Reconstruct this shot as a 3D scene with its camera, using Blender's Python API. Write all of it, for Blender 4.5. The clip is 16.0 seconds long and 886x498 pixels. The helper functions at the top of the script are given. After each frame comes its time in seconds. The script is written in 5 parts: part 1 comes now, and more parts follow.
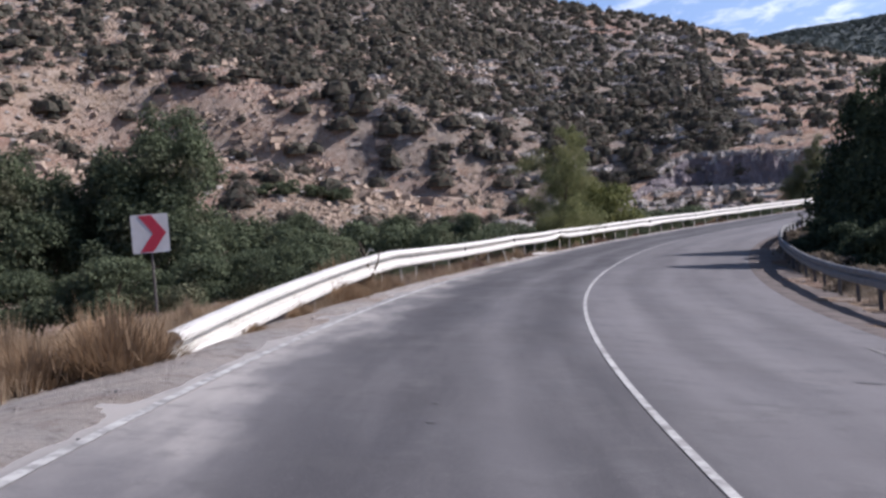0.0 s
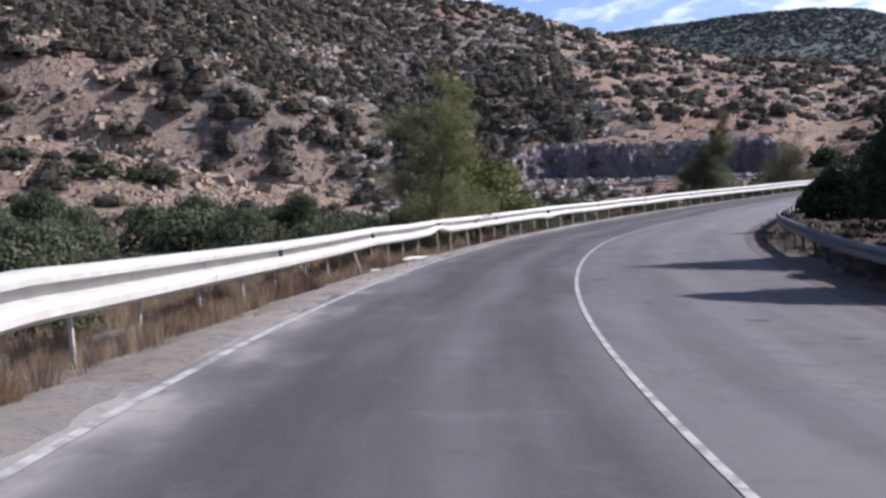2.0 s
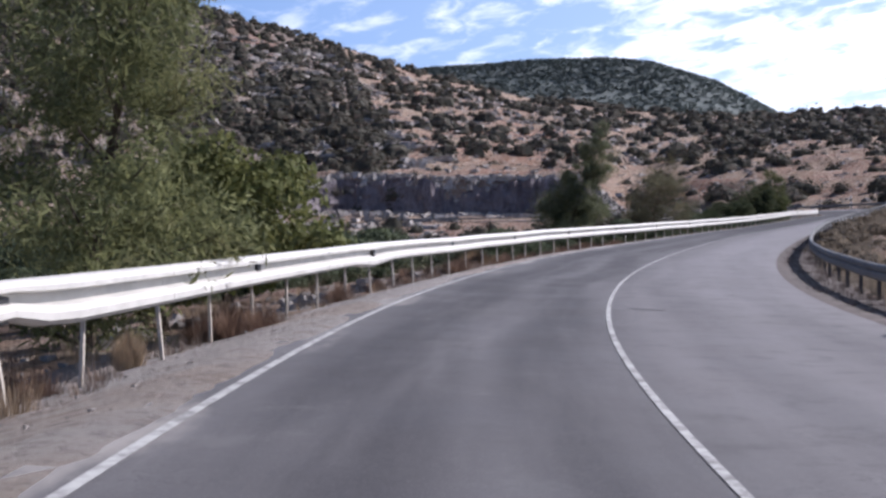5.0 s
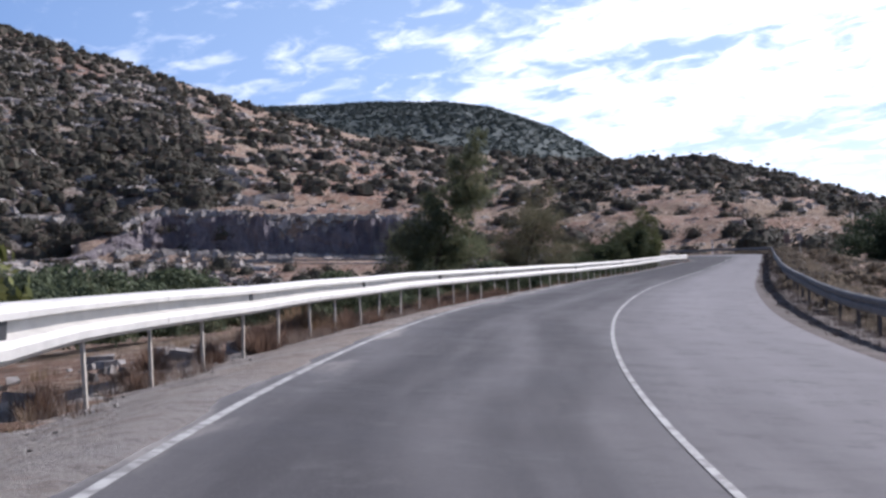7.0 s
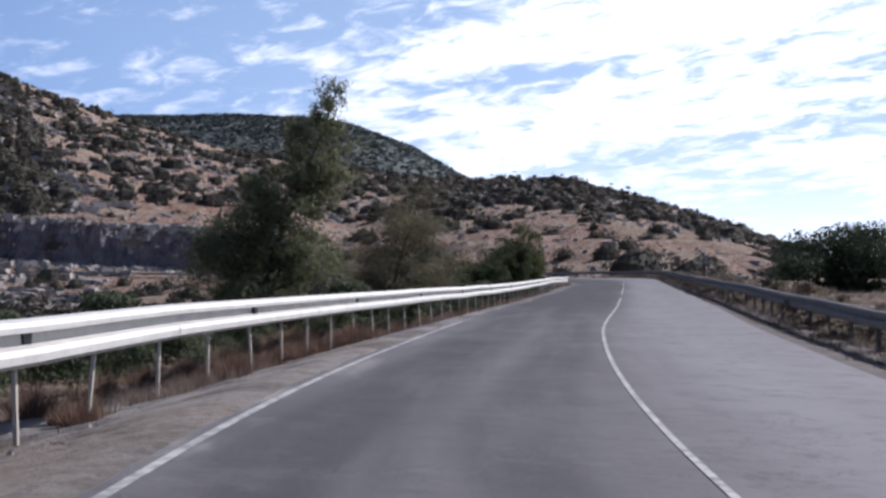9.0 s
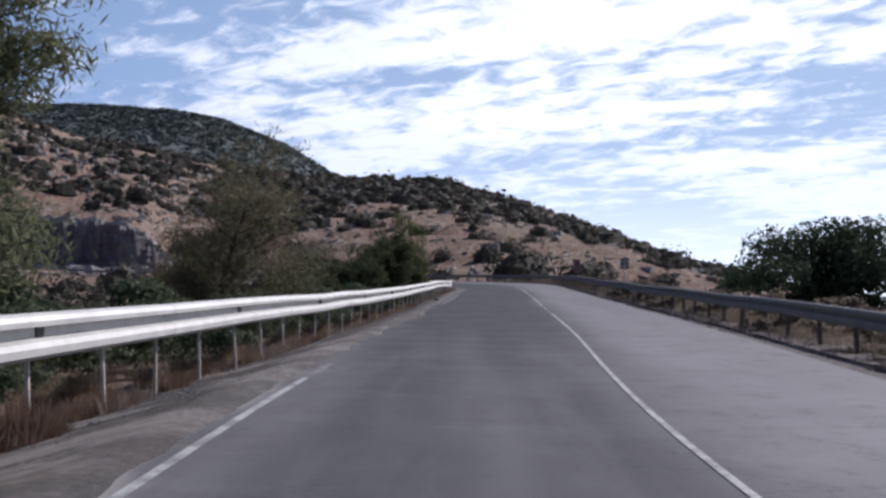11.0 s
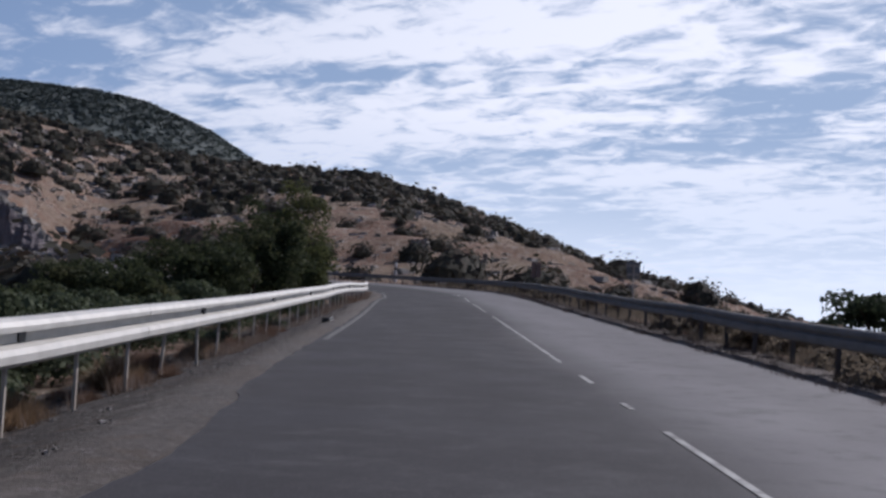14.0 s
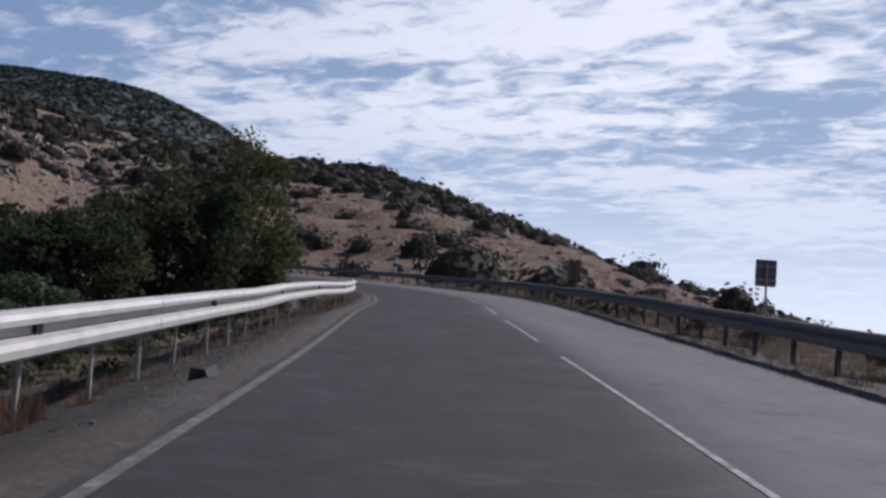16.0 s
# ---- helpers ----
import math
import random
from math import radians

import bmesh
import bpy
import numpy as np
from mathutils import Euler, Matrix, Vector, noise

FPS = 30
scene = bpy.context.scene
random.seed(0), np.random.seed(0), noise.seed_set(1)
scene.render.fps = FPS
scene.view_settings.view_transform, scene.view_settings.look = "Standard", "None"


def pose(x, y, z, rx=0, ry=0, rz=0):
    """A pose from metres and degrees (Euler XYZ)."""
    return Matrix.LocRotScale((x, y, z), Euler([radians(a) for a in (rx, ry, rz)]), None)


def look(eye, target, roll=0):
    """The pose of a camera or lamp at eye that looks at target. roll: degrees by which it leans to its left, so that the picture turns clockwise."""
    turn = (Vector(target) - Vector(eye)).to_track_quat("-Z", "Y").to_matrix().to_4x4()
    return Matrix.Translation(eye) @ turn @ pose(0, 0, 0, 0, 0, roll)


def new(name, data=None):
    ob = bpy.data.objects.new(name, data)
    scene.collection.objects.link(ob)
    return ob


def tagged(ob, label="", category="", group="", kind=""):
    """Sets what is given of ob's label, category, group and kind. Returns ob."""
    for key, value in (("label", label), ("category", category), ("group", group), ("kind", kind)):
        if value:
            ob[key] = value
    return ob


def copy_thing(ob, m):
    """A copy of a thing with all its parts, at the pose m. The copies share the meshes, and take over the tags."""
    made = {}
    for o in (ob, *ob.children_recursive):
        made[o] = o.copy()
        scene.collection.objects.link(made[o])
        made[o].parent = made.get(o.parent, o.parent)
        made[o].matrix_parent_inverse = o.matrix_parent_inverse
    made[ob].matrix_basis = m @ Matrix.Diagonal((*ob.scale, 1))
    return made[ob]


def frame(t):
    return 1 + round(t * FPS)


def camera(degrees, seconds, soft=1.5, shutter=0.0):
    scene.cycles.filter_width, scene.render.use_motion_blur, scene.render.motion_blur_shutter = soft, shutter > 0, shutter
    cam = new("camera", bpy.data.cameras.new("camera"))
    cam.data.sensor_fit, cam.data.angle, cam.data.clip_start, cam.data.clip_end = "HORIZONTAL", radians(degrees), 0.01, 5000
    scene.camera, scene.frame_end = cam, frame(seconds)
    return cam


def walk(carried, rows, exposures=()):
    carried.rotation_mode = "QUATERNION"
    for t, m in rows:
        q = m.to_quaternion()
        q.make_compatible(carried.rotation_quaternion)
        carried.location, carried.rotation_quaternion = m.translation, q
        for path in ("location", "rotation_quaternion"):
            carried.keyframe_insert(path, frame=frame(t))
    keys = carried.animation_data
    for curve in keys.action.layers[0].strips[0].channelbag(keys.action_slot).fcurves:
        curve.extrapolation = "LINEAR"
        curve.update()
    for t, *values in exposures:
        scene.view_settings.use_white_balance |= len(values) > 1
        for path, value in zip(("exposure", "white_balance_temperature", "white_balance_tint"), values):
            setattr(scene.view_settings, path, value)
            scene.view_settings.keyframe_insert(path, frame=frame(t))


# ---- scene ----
cam = camera(38.65, 16.0, soft=2.8)

# seconds, x, y, z, heading clockwise from +y, pitch, lean
PATH = [
    (0.0, -0.000, -0.000, -0.000, 3.752, 1.154, -5.244),
    (0.5, 0.262, 4.296, 0.126, 5.436, 0.761, -5.044),
    (1.0, 0.648, 8.593, 0.253, 7.308, 0.370, -5.006),
    (1.5, 1.159, 12.880, 0.371, 9.261, 0.276, -4.633),
    (2.0, 1.791, 17.141, 0.478, 10.852, 0.176, -4.400),
    (2.5, 2.542, 21.336, 0.585, 12.558, 0.178, -4.253),
    (3.0, 3.406, 25.411, 0.702, 14.160, 0.096, -4.039),
    (3.5, 4.357, 29.320, 0.824, 16.172, 0.068, -3.876),
    (4.0, 5.376, 33.073, 0.954, 17.848, 0.037, -3.526),
    (4.5, 6.475, 36.743, 1.105, 19.339, 0.035, -3.120),
    (5.0, 7.669, 40.360, 1.266, 20.466, 1.143, -2.334),
    (5.5, 8.959, 43.904, 1.414, 22.135, 1.909, -1.925),
    (6.0, 10.340, 47.341, 1.539, 24.256, 2.495, -2.000),
    (6.5, 11.809, 50.650, 1.645, 26.145, 3.263, -2.127),
    (7.0, 13.359, 53.846, 1.751, 27.892, 2.813, -1.908),
    (7.5, 14.992, 56.977, 1.880, 29.779, 2.953, -1.750),
    (8.0, 16.727, 60.094, 2.037, 31.429, 3.074, -1.336),
    (8.5, 18.576, 63.204, 2.203, 33.041, 3.304, -1.223),
    (9.0, 20.535, 66.290, 2.355, 34.406, 3.487, -0.899),
    (9.5, 22.590, 69.340, 2.490, 35.908, 3.671, -0.551),
    (10.0, 24.723, 72.335, 2.627, 37.380, 3.859, -0.459),
    (10.5, 26.923, 75.263, 2.774, 38.886, 3.639, -0.327),
    (11.0, 29.199, 78.133, 2.934, 40.251, 3.520, 0.096),
    (11.5, 31.564, 80.973, 3.099, 41.144, 3.654, 0.698),
    (12.0, 34.025, 83.816, 3.264, 41.838, 3.847, 1.230),
    (12.5, 36.583, 86.689, 3.431, 42.598, 3.795, 1.544),
    (13.0, 39.220, 89.597, 3.601, 43.126, 3.727, 1.971),
    (13.5, 41.907, 92.529, 3.771, 43.469, 3.659, 2.277),
    (14.0, 44.608, 95.461, 3.934, 43.617, 3.622, 2.734),
    (14.5, 47.286, 98.369, 4.093, 43.719, 3.537, 3.034),
    (15.0, 49.920, 101.229, 4.254, 43.657, 3.502, 3.429),
    (15.5, 52.502, 104.028, 4.419, 43.556, 3.523, 3.736),
    (16.0, 55.039, 106.769, 4.577, 43.408, 3.539, 4.044),
]


def cam_pose(x, y, z, yaw, pitch, lean):
    y_, p_ = radians(yaw), radians(pitch)
    ahead = Vector((math.sin(y_) * math.cos(p_), math.cos(y_) * math.cos(p_), math.sin(p_)))
    eye = Vector((x, y, z))
    return look(eye, eye + ahead, lean)


walk(cam, [(t, cam_pose(*row)) for t, *row in PATH], exposures=[(0.0, 0.55, 5860.0, 19.0), (4.0, 0.55, 5760.0, 19.0), (6.5, 0.50, 5760.0, 18.0), (9.5, 0.22, 5760.0, 17.0), (12.0, -0.15, 5780.0, 17.0), (16.0, -0.47, 5800.0, 17.0)])

# ---------------------------------------------------------------- light
SUN_AZ, SUN_EL = 87.0, 37.0
world = bpy.data.worlds.new("sky")
scene.world = world
world.use_nodes = True
wn, wl = world.node_tree.nodes, world.node_tree.links
wn.clear()
w_out, w_bg = wn.new("ShaderNodeOutputWorld"), wn.new("ShaderNodeBackground")
w_sky = wn.new("ShaderNodeTexSky")
w_sky.sky_type, w_sky.sun_disc = "NISHITA", False
w_sky.sun_elevation, w_sky.sun_rotation = radians(SUN_EL), radians(SUN_AZ)
w_sky.air_density, w_sky.dust_density, w_sky.ozone_density = 1.0, 1.2, 1.5
w_tc = wn.new("ShaderNodeTexCoord")
w_sep = wn.new("ShaderNodeSeparateXYZ")
wl.new(w_tc.outputs["Generated"], w_sep.inputs[0])


def w_math(op, a, b=None, c=None):
    n = wn.new("ShaderNodeMath")
    n.operation = op
    for i, v in enumerate((a, b, c)):
        if v is None:
            continue
        if isinstance(v, (int, float)):
            n.inputs[i].default_value = v
        else:
            wl.new(v, n.inputs[i])
    return n.outputs[0]


# thin high cloud sheet: direction laid on a plane overhead
w_den = w_math("ADD", w_math("MAXIMUM", w_sep.outputs[2], 0.0), 0.12)
w_px, w_py = w_math("DIVIDE", w_sep.outputs[0], w_den), w_math("DIVIDE", w_sep.outputs[1], w_den)
w_comb = wn.new("ShaderNodeCombineXYZ")
wl.new(w_px, w_comb.inputs[0]), wl.new(w_py, w_comb.inputs[1])


def w_noise(scale, detail, rough, stretch, turn, distort=0.0):
    mp = wn.new("ShaderNodeMapping")
    mp.inputs["Rotation"].default_value = (0, 0, radians(turn))
    mp.vector_type = "TEXTURE"
    mp.inputs["Scale"].default_value = (stretch, 1.0, 1.0)
    wl.new(w_comb.outputs[0], mp.inputs[0])
    n = wn.new("ShaderNodeTexNoise")
    n.inputs["Scale"].default_value, n.inputs["Detail"].default_value = scale, detail
    n.inputs["Roughness"].default_value, n.inputs["Distortion"].default_value = rough, distort
    wl.new(mp.outputs[0], n.inputs["Vector"])
    return n.outputs[0]


w_small = w_noise(9.5, 8.0, 0.62, 1.35, -80, 0.5)
w_mid = w_noise(3.0, 5.0, 0.55, 2.2, -82, 0.3)
w_sum = w_math("ADD", w_math("MULTIPLY", w_small, 0.55), w_math("MULTIPLY", w_mid, 0.34))
# the sheet is denser towards the sun
w_dot = w_math("ADD", w_math("MULTIPLY", w_sep.outputs[0], 0.9), w_math("MULTIPLY", w_sep.outputs[1], 0.42))
w_sum = w_math("ADD", w_sum, w_math("MULTIPLY", w_dot, 0.16))
# broad banks and gaps of the sheet: azimuth, elevation, half length, half width, slope in degrees, thickness
w_azi = w_math("MULTIPLY", w_math("ARCTAN2", w_sep.outputs[0], w_sep.outputs[1]), 57.3)
w_ele = w_math("MULTIPLY", w_math("ARCSINE", w_sep.outputs[2]), 57.3)
for b_az, b_el, b_len, b_wide, b_slope, b_thick in (
        (48, 13.8, 13, 1.5, 6, 0.13), (46, 9.8, 8, 1.3, 8, 0.10), (36, 8.0, 6, 1.8, -4, 0.09), (58, 5.6, 6, 0.8, 2, 0.16), (54, 7.3, 6, 0.6, 5, 0.10), (33, 12.2, 5, 0.7, 3, 0.07),
        (51, 5.0, 3.5, 1.0, 0, -0.14), (59, 10.6, 4.5, 1.1, 3, -0.09), (25, 13.2, 8, 2.0, 2, -0.05), (30, 10.0, 5, 0.5, 3, 0.07), (20, 11.6, 6, 0.6, 4, 0.06), (56, 8.6, 4, 0.5, 4, -0.07), (40, 11.4, 4, 0.5, 5, -0.05)):
    b_c, b_s = math.cos(radians(b_slope)), math.sin(radians(b_slope))
    d_a, d_e = w_math("SUBTRACT", w_azi, b_az), w_math("SUBTRACT", w_ele, b_el)
    q_a = w_math("ADD", w_math("MULTIPLY", d_a, b_c / b_len), w_math("MULTIPLY", d_e, b_s / b_len))
    q_e = w_math("SUBTRACT", w_math("MULTIPLY", d_e, b_c / b_wide), w_math("MULTIPLY", d_a, b_s / b_wide))
    q_r = w_math("ADD", w_math("MULTIPLY", q_a, q_a), w_math("MULTIPLY", q_e, q_e))
    w_sum = w_math("ADD", w_sum, w_math("MULTIPLY", w_math("EXPONENT", w_math("MULTIPLY", q_r, -1.0)), b_thick))
w_thin = wn.new("ShaderNodeMapRange")
w_thin.inputs["From Min"].default_value, w_thin.inputs["From Max"].default_value = 0.52, 0.94
w_thin.inputs["To Min"].default_value = 0.25
wl.new(w_dot, w_thin.inputs["Value"])
w_ramp = wn.new("ShaderNodeMapRange")
w_ramp.interpolation_type = "SMOOTHSTEP"
w_ramp.inputs["From Min"].default_value, w_ramp.inputs["From Max"].default_value = 0.53, 0.70
wl.new(w_sum, w_ramp.inputs["Value"])
w_fade = wn.new("ShaderNodeMapRange")
w_fade.inputs["From Min"].default_value, w_fade.inputs["From Max"].default_value = 0.05, 0.17
w_fade.inputs["To Min"].default_value = 0.35
wl.new(w_sep.outputs[2], w_fade.inputs["Value"])
w_mask = w_math("MULTIPLY", w_math("MULTIPLY", w_ramp.outputs[0], w_thin.outputs[0]), w_fade.outputs[0])
w_scale = wn.new("ShaderNodeVectorMath")
w_scale.operation = "SCALE"
w_scale.inputs["Scale"].default_value = 0.062
wl.new(w_sky.outputs[0], w_scale.inputs[0])
w_mix = wn.new("ShaderNodeMix")
w_mix.data_type = "RGBA"
wl.new(w_mask, w_mix.inputs[0])
# a thin veil whitens the lower sky on the sunny side
w_veil = wn.new("ShaderNodeMapRange")
w_veil.interpolation_type = "SMOOTHSTEP"
w_veil.inputs["From Min"].default_value, w_veil.inputs["From Max"].default_value = 0.10, 0.62
w_veil.inputs["To Min"].default_value, w_veil.inputs["To Max"].default_value = 0.85, 0.0
wl.new(w_sep.outputs[2], w_veil.inputs["Value"])
w_mix0 = wn.new("ShaderNodeMix")
w_mix0.data_type = "RGBA"
wl.new(w_veil.outputs[0], w_mix0.inputs[0])
wl.new(w_scale.outputs[0], w_mix0.inputs[6])
w_tone = wn.new("ShaderNodeMix")
w_tone.data_type = "RGBA"
wl.new(w_thin.outputs[0], w_tone.inputs[0])
w_tone.inputs[6].default_value, w_tone.inputs[7].default_value = (0.12, 0.24, 0.50, 1.0), (0.47, 0.61, 0.80, 1.0)
wl.new(w_tone.outputs[2], w_mix0.inputs[7])
wl.new(w_mix0.outputs[2], w_mix.inputs[6])
# cloud is brighter the nearer it lies to the sun
w_near = w_math("POWER", w_math("MAXIMUM", w_dot, 0.0), 2.0)
w_lum = w_math("ADD", 0.92, w_math("MULTIPLY", w_near, 0.30))
w_col = wn.new("ShaderNodeCombineXYZ")
for w_i in range(3):
    wl.new(w_lum, w_col.inputs[w_i])
wl.new(w_col.outputs[0], w_mix.inputs[7])
# pale haze along the horizon
w_haze = wn.new("ShaderNodeMapRange")
w_haze.interpolation_type = "SMOOTHSTEP"
w_haze.inputs["From Min"].default_value, w_haze.inputs["From Max"].default_value = -0.02, 0.17
w_haze.inputs["To Min"].default_value, w_haze.inputs["To Max"].default_value = 0.92, 0.0
wl.new(w_sep.outputs[2], w_haze.inputs["Value"])
w_mix2 = wn.new("ShaderNodeMix")
w_mix2.data_type = "RGBA"
wl.new(w_math("MULTIPLY", w_haze.outputs[0], w_math("ADD", 0.15, w_math("MULTIPLY", w_thin.outputs[0], 0.85))), w_mix2.inputs[0])
wl.new(w_mix.outputs[2], w_mix2.inputs[6])
w_mix2.inputs[7].default_value = (1.22, 1.28, 1.32, 1.0)
wl.new(w_mix2.outputs[2], w_bg.inputs[0])
w_bg.inputs[1].default_value = 1.0
wl.new(w_bg.outputs[0], w_out.inputs[0])

sun = new("sun", bpy.data.lights.new("sun", "SUN"))
sun.data.energy, sun.data.angle, sun.data.color = 5.0, radians(0.6), (1.0, 0.925, 0.83)
s_az, s_el = radians(SUN_AZ), radians(SUN_EL)
sun_dir = Vector((math.sin(s_az) * math.cos(s_el), math.cos(s_az) * math.cos(s_el), math.sin(s_el)))
sun.matrix_world = look(sun_dir * 100, (0, 0, 0))

# ---------------------------------------------------------------- materials


class Mat:
    """A node material with a few shorthands."""

    def __init__(self, name):
        self.m = bpy.data.materials.new(name)
        self.m.use_nodes = True
        self.n, self.l = self.m.node_tree.nodes, self.m.node_tree.links
        self.b = self.n["Principled BSDF"]
        self.tc = self.n.new("ShaderNodeTexCoord")

    def put(self, a, socket):
        if isinstance(a, (int, float)):
            socket.default_value = a
        elif isinstance(a, tuple):
            socket.default_value = (*a, 1.0) if len(a) == 3 else a
        else:
            self.l.new(a, socket)

    def noise(self, scale, detail=4.0, rough=0.55, src="Object", squash=None, distort=0.0):
        n = self.n.new("ShaderNodeTexNoise")
        n.inputs["Scale"].default_value, n.inputs["Detail"].default_value = scale, detail
        n.inputs["Roughness"].default_value, n.inputs["Distortion"].default_value = rough, distort
        v = self.tc.outputs[src]
        if squash:
            mp = self.n.new("ShaderNodeMapping")
            mp.inputs["Scale"].default_value = squash
            self.l.new(v, mp.inputs[0])
            v = mp.outputs[0]
        self.l.new(v, n.inputs["Vector"])
        return n.outputs[0]

    def cells(self, scale, feature="F1", src="Object"):
        n = self.n.new("ShaderNodeTexVoronoi")
        n.feature = feature
        n.inputs["Scale"].default_value = scale
        self.l.new(self.tc.outputs[src], n.inputs["Vector"])
        return n.outputs["Distance"]

    def ramp(self, v, lo, hi, a=0.0, b=1.0):
        n = self.n.new("ShaderNodeMapRange")
        n.interpolation_type = "SMOOTHSTEP"
        n.inputs["From Min"].default_value, n.inputs["From Max"].default_value = lo, hi
        n.inputs["To Min"].default_value, n.inputs["To Max"].default_value = a, b
        self.l.new(v, n.inputs["Value"])
        return n.outputs[0]

    def mix(self, f, a, b):
        n = self.n.new("ShaderNodeMix")
        n.data_type = "RGBA"
        self.put(f, n.inputs[0]), self.put(a, n.inputs[6]), self.put(b, n.inputs[7])
        return n.outputs[2]

    def math(self, op, a, b=0.0):
        n = self.n.new("ShaderNodeMath")
        n.operation = op
        self.put(a, n.inputs[0]), self.put(b, n.inputs[1])
        return n.outputs[0]

    def island(self):
        return self.n.new("ShaderNodeNewGeometry").outputs["Random Per Island"]

    def rnd(self):
        return self.n.new("ShaderNodeObjectInfo").outputs["Random"]

    def uv(self):
        s = self.n.new("ShaderNodeSeparateXYZ")
        self.l.new(self.tc.outputs["UV"], s.inputs[0])
        return s.outputs[0], s.outputs[1]

    def bump(self, v, strength=0.4, dist=0.02):
        n = self.n.new("ShaderNodeBump")
        n.inputs["Strength"].default_value, n.inputs["Distance"].default_value = strength, dist
        self.l.new(v, n.inputs["Height"])
        self.l.new(n.outputs[0], self.b.inputs["Normal"])

    def done(self, color, rough=0.8, metal=0.0, spec=0.3):
        self.put(color, self.b.inputs["Base Color"])
        self.put(rough, self.b.inputs["Roughness"])
        self.b.inputs["Metallic"].default_value = metal
        self.b.inputs["Specular IOR Level"].default_value = spec
        return self.m


def leaf_mat(name, dark, light, dry=None, glow=0.25, extra=0.35, even=0.0):
    """even: how far the colour goes from bush to bush rather than from leaf to leaf."""
    m = Mat(name)
    f = m.island()
    if even:
        f = m.math("ADD", m.math("MULTIPLY", f, 1 - even), m.math("MULTIPLY", m.ramp(m.noise(0.25, 2.0), 0.3, 0.7), even))
    c = m.mix(f, dark, light)
    c = m.mix(m.ramp(m.noise(0.9, 2.0), 0.35, 0.65), c, m.mix(0.5, dark, c))
    if dry:
        c = m.mix(m.ramp(m.noise(0.6, 2.0, squash=(1, 1, 1.3)), 0.5, 0.68, 0.0, extra), c, dry)
    m.done(c, 0.75, 0.0, 0.1)
    t = m.n.new("ShaderNodeBsdfTranslucent")
    m.put(c, t.inputs[0])
    x = m.n.new("ShaderNodeMixShader")
    x.inputs[0].default_value = glow
    out = m.n["Material Output"]
    m.l.new(m.b.outputs[0], x.inputs[1]), m.l.new(t.outputs[0], x.inputs[2]), m.l.new(x.outputs[0], out.inputs[0])
    return m.m


def ground_mat(name="hillside_earth", soil=(0.30, 0.192, 0.142), pale=(0.385, 0.300, 0.240), grass=(0.32, 0.245, 0.175), chalk=(0.48, 0.405, 0.342)):
    m = Mat(name)
    red, rock = (0.30, 0.145, 0.095), (0.44, 0.40, 0.365)
    c = m.mix(m.ramp(m.noise(0.05, 5.0), 0.38, 0.62), soil, grass)
    c = m.mix(m.ramp(m.noise(0.012, 3.0, squash=(1, 1, 0.6)), 0.56, 0.7, 0, 0.75), c, red)
    c = m.mix(m.ramp(m.noise(0.22, 6.0, 0.65), 0.5, 0.66, 0, 0.8), c, pale)
    c = m.mix(m.ramp(m.noise(0.7, 5.0, 0.7), 0.56, 0.68), c, rock)
    c = m.mix(m.ramp(m.noise(0.5, 5.0, 0.7, squash=(1, 1, 2.5)), 0.52, 0.62, 0, 0.6), c, (0.14, 0.10, 0.075))
    c = m.mix(m.ramp(m.noise(1.1, 6.0, 0.75), 0.55, 0.66, 0, 0.9), c, (0.44, 0.39, 0.34))
    c = m.mix(m.ramp(m.noise(1.9, 6.0, 0.8), 0.49, 0.60, 0, 0.42), c, (0.15, 0.102, 0.076))
    c = m.mix(m.ramp(m.noise(0.33, 6.0, 0.72), 0.52, 0.62, 0, 0.45), c, (0.20, 0.13, 0.095))
    c = m.mix(m.ramp(m.noise(1.3, 6.0, 0.8), 0.54, 0.62, 0, 0.9), c, chalk)
    # bare limestone where the slope breaks into ledges
    geo = m.n.new("ShaderNodeNewGeometry")
    sep = m.n.new("ShaderNodeSeparateXYZ")
    m.l.new(geo.outputs["Normal"], sep.inputs[0])
    ledge = m.math("MULTIPLY", m.ramp(sep.outputs[2], 0.72, 0.88, 1.0, 0.0), m.ramp(m.noise(0.25, 5.0, 0.7), 0.42, 0.56))
    c = m.mix(m.math("MULTIPLY", ledge, 0.5), c, m.mix(m.noise(1.5, 4.0), (0.30, 0.235, 0.19), (0.50, 0.43, 0.365)))
    m.bump(m.noise(0.8, 9.0, 0.75), 1.0, 1.2)
    return m.done(c, 0.95, 0, 0.1)


